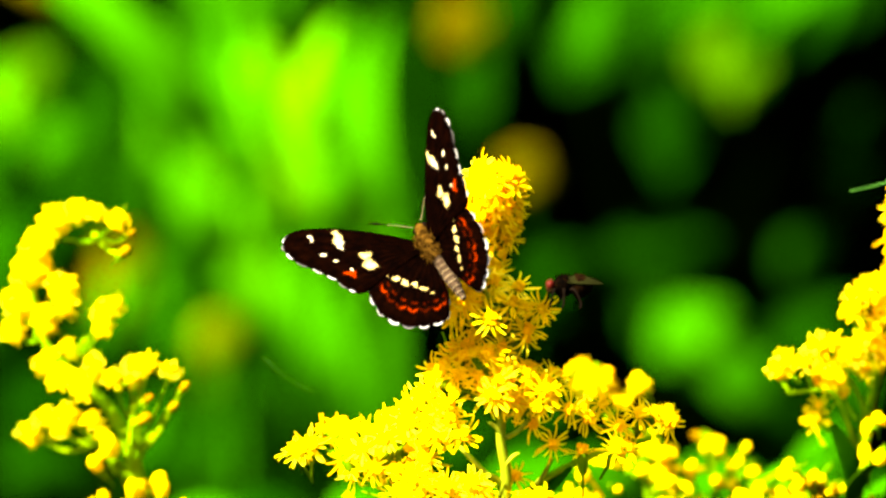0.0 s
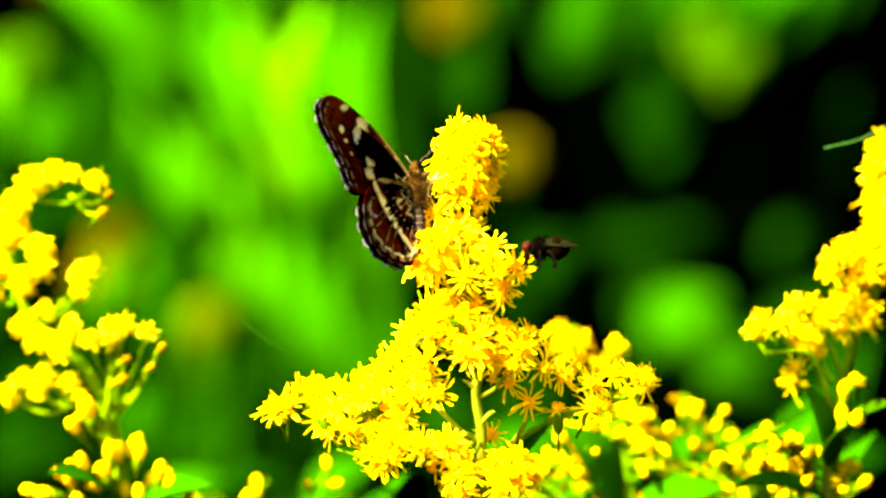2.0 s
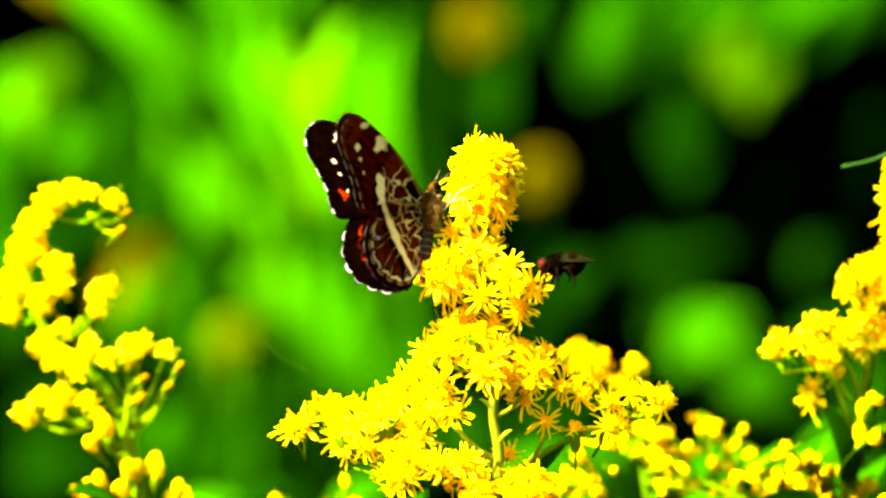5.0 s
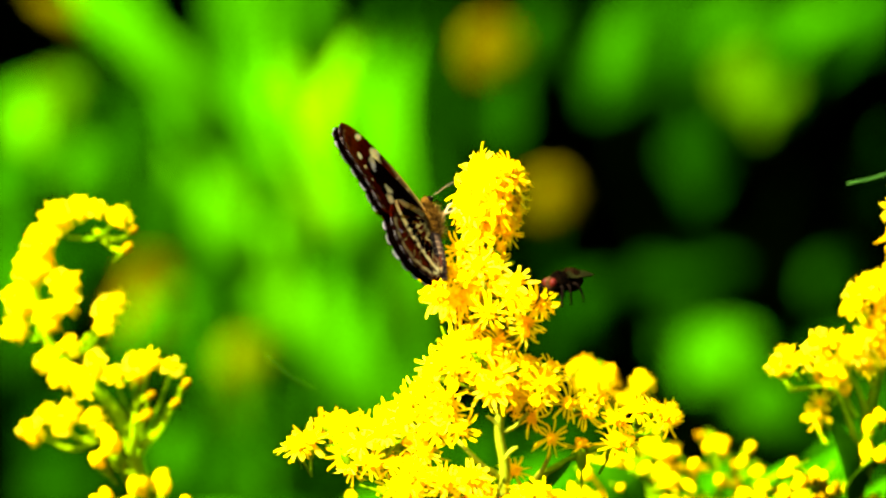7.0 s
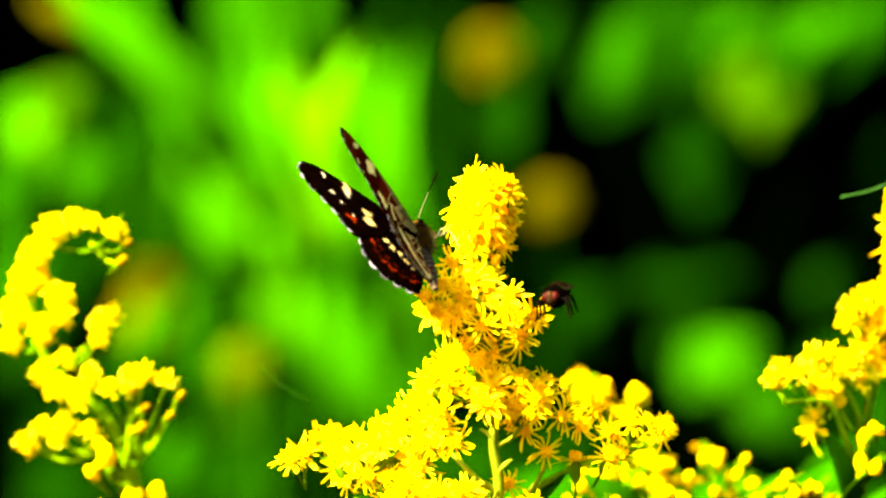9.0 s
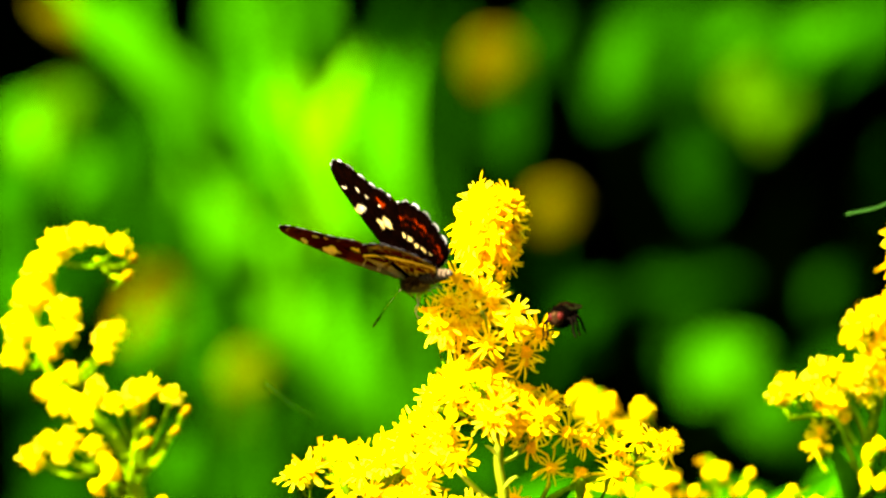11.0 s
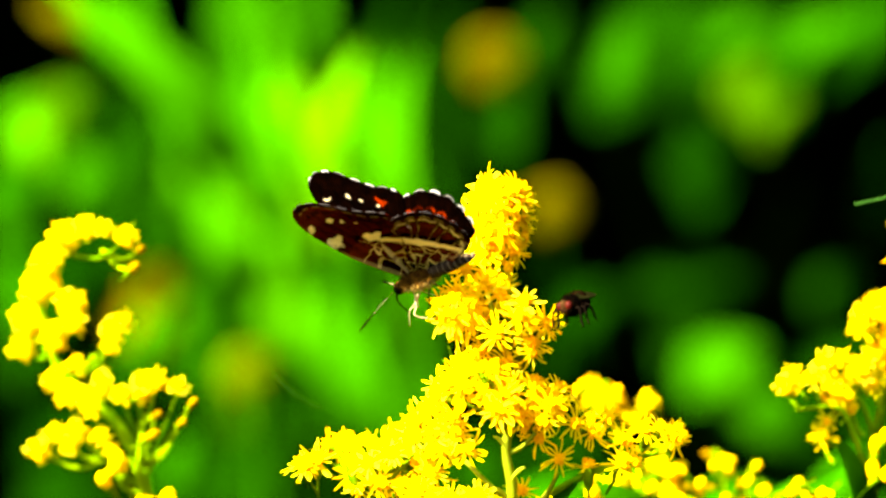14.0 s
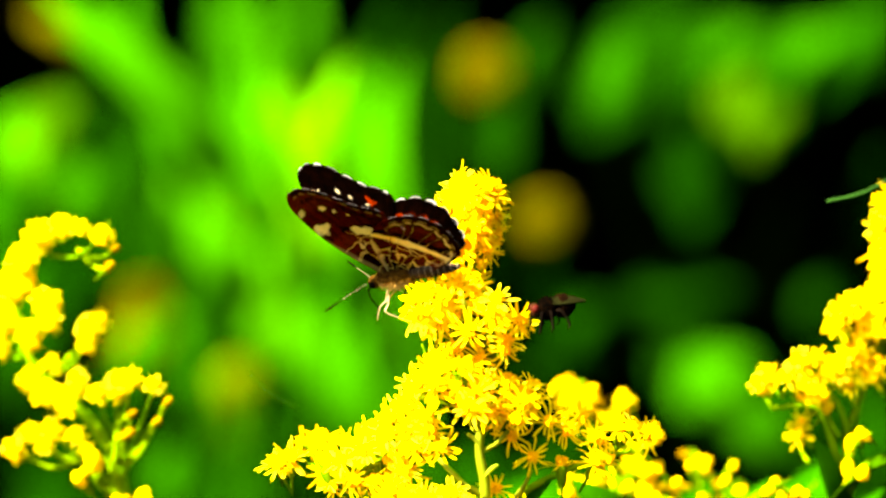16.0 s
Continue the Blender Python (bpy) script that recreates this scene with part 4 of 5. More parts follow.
def weeds():
    """Low broad leaves and dry flower heads among the blades."""
    foot = (-75.0, 640.0, 718.7)
    root = start_plant("weed", "weed with broad yellow-green leaves, some painted in a shade tone", foot, "plant", "plants behind")
    o = Offset(foot)
    # shade on the dim leaves is put into their material colour
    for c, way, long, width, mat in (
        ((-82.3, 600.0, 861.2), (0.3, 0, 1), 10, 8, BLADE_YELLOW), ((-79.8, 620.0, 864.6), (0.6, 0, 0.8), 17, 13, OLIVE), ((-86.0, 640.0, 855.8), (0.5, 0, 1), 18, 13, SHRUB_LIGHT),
        ((-75.8, 650.0, 864.3), (0.7, 0, 0.6), 14, 10, SHRUB_SHADE), ((-90.9, 640.0, 844.6), (0.4, 0, 1), 17, 11, SHRUB_LIGHT), ((-54.4, 600.0, 795.8), (0.4, 0, 1), 13, 10, SHRUB_LIGHT),
        ((-51.6, 620.0, 786.2), (0.8, 0, 0.4), 16, 11, SHRUB_SHADE), ((-78.2, 640.0, 782.0), (1, 0, 0.2), 20, 13, SHRUB_SHADE), ((-43.3, 660.0, 781.7), (0.4, 0, 0.8), 20, 12, SHRUB_SHADE),
        ((-77.9, 620.0, 884.4), (0.8, 0, -0.6), 14, 5, DRY), ((-74.5, 700.0, 827.9), (0.7, 0, 0.7), 24, 14, SHRUB_SHADE), ((-88.8, 720.0, 809.6), (0.4, 0, 0.9), 26, 15, SHRUB_SHADE),
        ((-79.4, 700.0, 787.4), (0.8, 0, 0.5), 24, 14, SHRUB_SHADE), ((-37.4, 720.0, 780.0), (0.6, 0, 0.7), 22, 12, SHRUB_SHADE), ((-61.8, 600.0, 826.0), (0.6, 0, 0.8), 15, 5, DRY),
        ((-57.9, 640.0, 818.0), (0.6, 0, 0.8), 16, 8, OLIVE), ((-89.5, 660.0, 826.5), (0.6, 0, 0.8), 20, 12, SHRUB_LIGHT), ((-64.0, 680.0, 830.4), (0.3, 0, 0.9), 16, 10, SHRUB_SHADE),
        ((-69.7, 720.0, 838.6), (0.5, 0, 0.5), 20, 10, SHRUB_SHADE), ((-41.5, 640.0, 802.6), (0.4, 0, 0.9), 14, 9, OLIVE), ((-67.2, 700.0, 802.7), (0.3, 0, 0.9), 20, 12, SHRUB_SHADE),
        ((-78.3, 612.0, 865.3), (0.5, 0, 0.8), 15, 12, OLIVE), ((-87.4, 632.0, 850.6), (0.2, 0, 1), 20, 14, SHRUB_LIGHT), ((-65.5, 690.0, 851.2), (0.4, 0, 0.9), 28, 16, SHRUB_SHADE), ((-67.7, 700.0, 839.3), (0.8, 0, 0.4), 24, 14, SHRUB_SHADE),
        ((-74.9, 655.0, 850.2), (0.6, 0, 0.8), 15, 11, SHRUB_LIGHT), ((-86.1, 608.0, 864.5), (0.4, 0, 0.9), 12, 9, BLADE), ((-79.3, 700.0, 823.5), (0.4, 0, 0.9), 22, 14, SHRUB_SHADE),
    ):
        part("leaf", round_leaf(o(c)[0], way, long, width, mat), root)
    for k, tip in enumerate(o((-82.5, 625.0, 850.8), (-89.3, 655.0, 836.0), (-55.4, 625.0, 786.3), (-69.3, 655.0, 807.4))):
        v, f = tube(spline([(k * 6, 20, -20), (k * 5, 20, 400), tip + np.array((0, 14, -4))], 12), [2, 0.6], 7)
        part("stalk", mesh("stalk", v, f, [SHRUB_SHADE]), root)


weeds()


def dry_head(name, at, size, label, mat=DRY):
    """A round withered flower head on a stalk."""
    root = start_plant(name, label, at, "flower", "dry flower heads")
    rng = np.random.default_rng(int(abs(at[0]) * 7 + 3))
    z = at[2]
    v, f = tube(spline([(6, 8, -20), (3, 8, z * 0.5), (0, 1, z - size * 0.4)], 12), [2.0, 1.0, 0.5], 7)
    part("stalk", mesh("stalk", v, f, [SHRUB_SHADE]), root)
    pieces = []
    for _ in range(260):
        w = rng.normal(size=3)
        w /= np.linalg.norm(w)
        a = w * size * 0.12
        pieces.append(tube([a, w * size * 0.38, w * size * 0.5 + np.array((0, 0, -0.04 * size))], [size * 0.03, size * 0.06, size * 0.015], 5))
    v, f = join(*pieces)
    part("head", mesh("head", v, f, [mat]), root, Matrix.Translation((0, 0, z * MM)))


dry_head("dry_flower", (22.0, 600.0, 847.9), 10, "round ochre withered flower head on a stalk")
dry_head("dry_flower", (10.2, 620.0, 876.3), 12, "round brown withered flower head on a stalk")
dry_head("dry_flower", (-39.3, 560.0, 819.1), 10, "olive yellow flower head among green blades", YELLOW_HEAD)
dry_head("dry_flower", (-59.1, 600.0, 830.7), 10, "rusty brown withered flower head among blades")


# ---- spider threads ----
def silk(a, b, r):
    c = Vector(a)
    root = new("spider_thread")
    root.location = c * MM
    p = [np.array(q) - np.array(a) for q in (a, (np.array(a) + np.array(b)) / 2 + np.array((0, 0, -0.6)), b)]
    v, f = tube(spline(p, 14), [r, r * 0.7], 5)
    me = mesh("spider_thread", v, f, [SILK])
    ob = new("strand", me)
    ob.parent = root
    tagged(root, "short pale glinting spider thread between stems", "spider thread", "spider threads")


silk((53.3, -30.0, 911.8), (62.3, -30.0, 915.2), 0.15)
dry_head("dry_flower", (-42.8, 570.0, 849.1), 6, "small olive brown withered flower head among blades")
silk((-24.8, 40.0, 880.9), (-17.7, 40.0, 876.0), 0.045)


# ---- butterfly ----
def smooth(edge0, edge1, x):
    t = np.clip((x - edge0) / (edge1 - edge0), 0, 1)
    return t * t * (3 - 2 * t)


def blot(x, y, cx, cy, rx, ry, turn=0.0, soft=0.25):
    c, s = math.cos(turn), math.sin(turn)
    u, v = (x - cx) * c + (y - cy) * s, -(x - cx) * s + (y - cy) * c
    return 1 - smooth(1 - soft, 1 + soft, np.sqrt((u / rx) ** 2 + (v / ry) ** 2))


def over(base, colour, mask):
    return base * (1 - mask[..., None]) + np.array(colour) * mask[..., None]


BLACK, CREAM, WHITE = (0.0003, 0.0001, 0.00006), (0.36, 0.26, 0.08), (0.36, 0.30, 0.17)
ORANGE, RUST, RED = (0.10, 0.007, 0.0001), (0.0008, 0.00018, 0.00006), (0.038, 0.0017, 0.0)
PALE, LINE, AMBER, DEEP = (0.66, 0.50, 0.14), (0.56, 0.40, 0.09), (0.085, 0.008, 0.0), (0.002, 0.0003, 0.0001)
FORE_TURN = radians(17)  # the front edge's slant ahead of a line square to the body


def wing_grid(kind):
    """Outline and inner grid of a wing: p along it, q across; x outwards, y forwards."""
    if kind == "fore":
        rim = spline([(1.0, -0.4), (4.6, -1.55), (9.3, -2.5), (14.5, -2.6), (17.7, -2.1), (19.5, -0.9), (19.9, 0.9), (18.6, 2.9),
                      (15.5, 4.6), (12.9, 6.0), (10.8, 7.7), (9.2, 8.0), (7.1, 6.4), (4.6, 4.1), (1.5, 1.6)], 460)
    else:
        rim = spline([(r * math.cos(radians(a)), r * math.sin(radians(a))) for a, r in
                      ((97, 1.5), (95, 5.0), (92, 7.5), (84, 9.6), (74, 11.3), (64, 12.6), (54, 13.5), (44, 13.8), (34, 13.5), (25, 12.9), (16, 12.1), (10, 9.5), (5, 5.0), (3, 2.0))], 460)
    return rim


def wing_mesh(kind, side):
    rim = wing_grid(kind)
    ns, nr = len(rim), 150
    s = np.linspace(0, 1, ns)
    cells = 8
    edge = smooth(0.34, 0.40, s) * (1 - smooth(0.72, 0.76, s)) if kind == "fore" else smooth(0.30, 0.36, s) * (1 - smooth(0.86, 0.92, s))
    lo, hi = (0.36, 0.75) if kind == "fore" else (0.32, 0.90)
    phase = (s - lo) / (hi - lo) * cells
    scallop = edge * np.abs(np.sin(math.pi * phase)) * (0.012 if kind == "fore" else 0.032)
    rim = rim * (1 - edge * (0.012 if kind == "fore" else 0.032) + scallop)[:, None]
    r = np.linspace(0.03, 1, nr)
    P, Q = rim[:, 0][:, None] * r, rim[:, 1][:, None] * r
    R = np.ones((ns, 1)) * r
    reach = np.linalg.norm(rim, axis=1)[:, None]
    left = (1 - R) * reach
    E, PH = edge[:, None] * np.ones_like(R), phase[:, None] * np.ones_like(R)
    wob = 0.25 * np.sin(P * 2.1 + Q * 1.3) + 0.2 * np.sin(Q * 3.7 - P)
    ang = np.degrees(np.arctan2(Q, P))
    rad = np.sqrt(P ** 2 + Q ** 2)
    true_p, true_q = P, Q
    P = P + 0.16 * np.sin(2.9 * Q + 1.3 * P) + 0.10 * np.sin(6.3 * P - 2.2 * Q) + 0.06 * np.sin(11 * Q + 5 * P)
    Q = Q + 0.16 * np.sin(2.3 * true_p - 1.9 * Q) + 0.10 * np.sin(5.7 * Q + 3.1 * true_p) + 0.06 * np.sin(12 * true_p - 4 * Q)
    blotch = np.clip(0.5 + 0.35 * np.sin(1.7 * P + 0.9 * Q) * np.sin(1.3 * Q - 0.6 * P) + 0.25 * np.sin(4.1 * P) * np.sin(3.7 * Q), 0, 1)
    near = np.abs(PH - np.round(PH))
    top = np.ones(P.shape + (3,)) * np.array(BLACK)
    low = np.ones(P.shape + (3,)) * np.array(RED)
    top = over(top, RUST, np.clip(smooth(5.0, 1.0, left) * 0.9 * blotch + 0.45 * blotch ** 2, 0, 1))
    lines = (-10.5, -5, 1, 6, 13, 19, 28, 34, 43) if kind == "fore" else (9, 19, 33, 41, 54, 60, 74, 86)
    bend = ang + 1.5 * np.sin(rad * 0.9 + ang * 0.1)
    crook = ang + 3.5 * np.sin(rad * 1.3 + ang * 0.17) + 1.5 * np.sin(rad * 2.9 - ang * 0.3)
    vein = sum(np.exp(-((bend - a) * math.pi / 180 * rad / (0.05 if kind == "fore" else 0.06)) ** 2) for a in lines)
    # lattice of pale lines near the root of the underside
    main = (5, 20, 34) if kind == "fore" else (13, 30, 47, 61, 76)
    cell = np.digitize(crook, main)
    steps = [rad - base - 0.7 * np.sin(cell * 2.7 + base * 1.7) + 0.4 * wob for base in ((3.0, 4.6, 6.2, 7.4) if kind == "fore" else (2.4, 3.6, 4.8, 6.0))]
    net = sum(np.exp(-(step / 0.065) ** 2) for step in steps)
    ring = sum((step > 0).astype(float) for step in steps)
    mood = np.sin(cell * 12.9 + ring * 7.3 + 0.6)
    web = np.clip(sum(np.exp(-((crook - a) * math.pi / 180 * rad / 0.062) ** 2) for a in main), 0, 1) * smooth(0.8, 2.0, rad) * (0.75 + 0.25 * np.sin(3.1 * rad + cell))
    away = np.min([np.abs(bend - a) * math.pi / 180 * rad for a in lines], axis=0)
    vein = np.clip(vein, 0, 1) * smooth(0.8, 2.2, rad)
    if kind == "fore":
        for a, b, rx, ry, turn in ((12.4, -0.8, 0.65, 1.0, 0.15), (12.1, 0.5, 0.5, 0.7, 0), (8.6, 2.1, 0.62, 0.62, 0.5), (8.0, 3.5, 0.85, 0.62, -0.4), (16.1, -0.5, 0.2, 0.42, 0.2),
                                   (14.3, 2.1, 0.42, 0.36, 0), (12.6, 3.0, 0.2, 0.22, 0), (10.6, 4.4, 0.22, 0.34, 0.4)):
            top = over(top, WHITE if rx < 0.6 else CREAM, blot(P + wob * 0.3, Q, a, b, rx, ry, turn))
        top = over(top, ORANGE, blot(P, Q, 10.6, 5.1, 0.95, 0.3, -0.6))
        band = (1 - smooth(0.55, 0.75, np.abs(rad - 8.3 - 0.05 * (30 - ang) + wob * 0.7))) * smooth(7, 10, ang)
        low = over(low, DEEP, 0.8 * np.exp(-(away / 0.10) ** 2) * smooth(9.0, 9.8, rad))
        low = over(low, BLACK, blot(P, Q, 9.6, 0.6, 1.1, 0.9) * 0.95)
        low = over(low, BLACK, (1 - smooth(0.3, 0.5, np.abs(rad - 9.7 + wob * 0.6))) * smooth(9, 13, ang) * smooth(0.12, 0.25, away))
        low = over(low, AMBER, smooth(14.5, 17.0, rad) * 0.9)
        low = over(low, DEEP, 0.75 * (1 - smooth(0.25, 0.5, np.abs(left - 2.4 + wob * 0.4))) * E * smooth(0.1, 0.2, away))
        low = over(low, PALE, np.clip(band, 0, 1))
        low = over(low, PALE, blot(P + wob * 0.8, Q + wob * 0.3, 12.0, -1.6, 0.75, 1.05, 0.25))
        low = over(low, PALE, blot(P, Q, 15.9, -1.8, 0.4, 0.6))
        low = over(low, PALE, blot(P, Q, 6.6, 0.4, 0.5, 0.25, 0.3) * 0.7)
        for a, b, size in ((14.8, 1.2, 0.42), (13.4, 2.2, 0.3), (11.9, 3.2, 0.3)):
            low = over(low, PALE, blot(P, Q, a, b, size, size * 0.8, -0.6))
        for a, b in ((13.2, 3.4), (12.0, 4.5), (10.8, 5.3)):
            low = over(low, BLACK, 0.9 * blot(P, Q, a, b, 0.4, 0.32))
    else:
        for k, a in enumerate((88, 77, 66, 55, 44, 33, 24)):
            rr = (0.62, 0.58, 0.55, 0.53, 0.53, 0.55, 0.58)[k] * 13.2
            cx, cy = rr * math.cos(radians(a)), rr * math.sin(radians(a))
            size = (0.30, 0.30, 0.34, 0.48, 0.46, 0.34, 0.28)[k]
            top = over(top, CREAM, blot(P, Q, cx, cy, size, size * 0.8, radians(a + 90)) * (1.0 if k < 5 else 0.7))
        line = np.exp(-((R - 0.80 + 0.004 * np.cos(2 * math.pi * PH) + 0.012 * wob) / 0.015) ** 2) * smooth(0.04, 0.12, near) * (0.15 + 0.85 * smooth(-0.2, 0.5, np.sin(PH * 2.3 + 0.5)))
        line2 = 0.4 * np.exp(-((R - 0.71 + 0.014 * wob) / 0.012) ** 2) * smooth(0.2, 0.32, near) * blotch
        top = over(top, ORANGE, np.clip(line * E + line2 * E, 0, 1))
        out = rad - 6.9 / np.cos(np.radians(np.clip(ang - 52, -40, 40))) + 0.4 * wob
        band = 1 - smooth(0.42, 0.6, np.abs(out))
        low = over(low, DEEP, 0.8 * np.exp(-(away / 0.10) ** 2) * smooth(0.5, 0.9, out))
        low = over(low, BLACK, 0.95 * (1 - smooth(0.32, 0.5, np.abs(out - 1.2))) * smooth(0.10, 0.24, away))
        low = over(low, AMBER, 0.5 * (1 - smooth(0.3, 0.7, np.abs(left - 2.9))) * smooth(0.2, 0.4, away))
        low = over(low, BLACK, 0.9 * np.exp(-((left - 2.15 + 0.2 * wob) / 0.14) ** 2) * E)
        low = over(low, PALE, np.exp(-((left - 1.75 + 0.15 * wob) / 0.2) ** 2) * E * smooth(0.1, 0.3, away) * (0.55 + 0.45 * smooth(45, 25, ang)))
        low = over(low, PALE, np.clip(band, 0, 1))
        low = over(low, CREAM, 0.9 * smooth(88.5, 91.5, ang) * smooth(10, 8, rad))
        low = over(low, CREAM, 0.75 * smooth(21, 14, ang) * smooth(0.35, 0.7, np.sin(rad * 3.3 + ang * 0.4)) * smooth(1.2, 2.0, left))
        low = over(low, BLACK, blot(P, Q, 10.0 * math.cos(radians(22)), 10.0 * math.sin(radians(22)), 0.9, 0.6) * 0.9)
        low = over(low, (0.25, 0.18, 0.24), blot(P, Q, 10.1 * math.cos(radians(60)), 10.1 * math.sin(radians(60)), 0.4, 0.25) * 0.9)
    basal = smooth(-0.45, -0.7, out) if kind == "hind" else smooth(0.4, 0.0, rad + 0.4 * wob - 7.6 - 2.0 * smooth(12, 6, ang))
    low = over(low, BLACK, 0.9 * smooth(0.55, 0.75, mood) * basal)
    low = over(low, AMBER, 0.6 * smooth(-0.4, -0.7, mood) * basal)
    outer = 0.55 * np.exp(-(away / 0.06) ** 2) * (1 - basal) * smooth(1.3, 2.2, left) * (0.6 + 0.4 * np.sin(2.3 * rad + bend)) if kind == "hind" else 0.0
    low = over(low, LINE, np.clip((web + net) * basal + outer, 0, 1) * smooth(0.3, 0.7, left))
    fleck = np.sin(9.1 * P + 3.3 * Q) * np.sin(8.3 * Q - 4.1 * P) * np.sin(5.0 * P + 7.7 * Q)
    low = over(low, DEEP, 0.8 * smooth(0.08, 0.32, fleck) * (low.max(axis=-1) < 0.15))
    if kind == "fore":
        costa = smooth(0.22, 0.10, true_q - np.interp(true_p, (0, 1, 4.6, 9.3, 14.5), (0, -0.4, -1.55, -2.5, -2.6))) * smooth(11.5, 9.5, rad)
        low = over(low, LINE, np.clip(costa, 0, 1) * 0.15)
    streak = 0.5 + 0.5 * np.sin(bend * 0.9 + 1.5 * wob) * np.sin(rad * 0.8 + 2.0 * wob)
    top = over(top, (0.0035, 0.0007, 0.0002), 0.35 * streak * blotch * smooth(0.7, 1.6, left) * (top.max(axis=-1) < 0.01))
    top = over(top, BLACK, np.clip(vein, 0, 1) * 0.75 * smooth(0.5, 1.0, left))
    # dark border, its inner pale dashes, and the white fringe
    rimband = smooth(1.1, 0.85, left + 0.15 * wob) * E
    low = over(low, DEEP, rimband * 0.9)
    low = over(low, PALE, np.exp(-((left - 1.15) / 0.1) ** 2) * E * smooth(0.1, 0.3, near) * 0.3)
    dash = smooth(0.13, 0.24, near + 0.12 * wob) * E * smooth(0.24, 0.12, left + 0.12 * np.sin(np.floor(PH) * 2.4)) * (0.25 + 0.75 * smooth(0.0, 0.05, left))
    top, low = over(top, (0.27, 0.265, 0.25), dash), over(low, (0.20, 0.17, 0.12), 0.08 * dash)
    # shape: x outwards, y forwards
    if kind == "fore":
        c, n = math.cos(FORE_TURN), math.sin(FORE_TURN)
        X, Y = true_p * c + true_q * n, true_p * n - true_q * c
    else:
        X, Y = true_q, -true_p
    bulge = 0.5 * np.sin(math.pi * np.clip(R, 0, 1)) - 0.25 * R ** 2
    fold = 0.05 * np.cos(2 * math.pi * PH) * E * R
    layer = 0.0 if kind == "fore" else -0.12
    H = bulge + fold + layer
    verts = [(side * x, y, h + 0.04) for x, y, h in zip(X.ravel(), Y.ravel(), H.ravel())]
    verts += [(side * x, y, h - 0.04) for x, y, h in zip(X.ravel(), Y.ravel(), H.ravel())]
    n, faces = ns * nr, []
    for i in range(ns - 1):
        for k in range(nr - 1):
            a = i * nr + k
            q = (a, a + nr, a + nr + 1, a + 1)
            q = q if side < 0 else q[::-1]
            faces += [q, tuple(j + n for j in q[::-1])]
    for i in range(ns - 1):
        a = i * nr + nr - 1
        q = (a, a + nr, a + nr + n, a + n)
        faces.append(q if side < 0 else q[::-1])
    me = mesh(kind + "wing", verts, faces, [WING])
    tone = me.color_attributes.new("scales", "FLOAT_COLOR", "POINT")
    rgb = np.vstack([top.reshape(-1, 3), low.reshape(-1, 3)])
    tone.data.foreach_set("color", np.hstack([np.clip(rgb, 0, 1), np.ones((2 * n, 1))]).ravel())
    return me


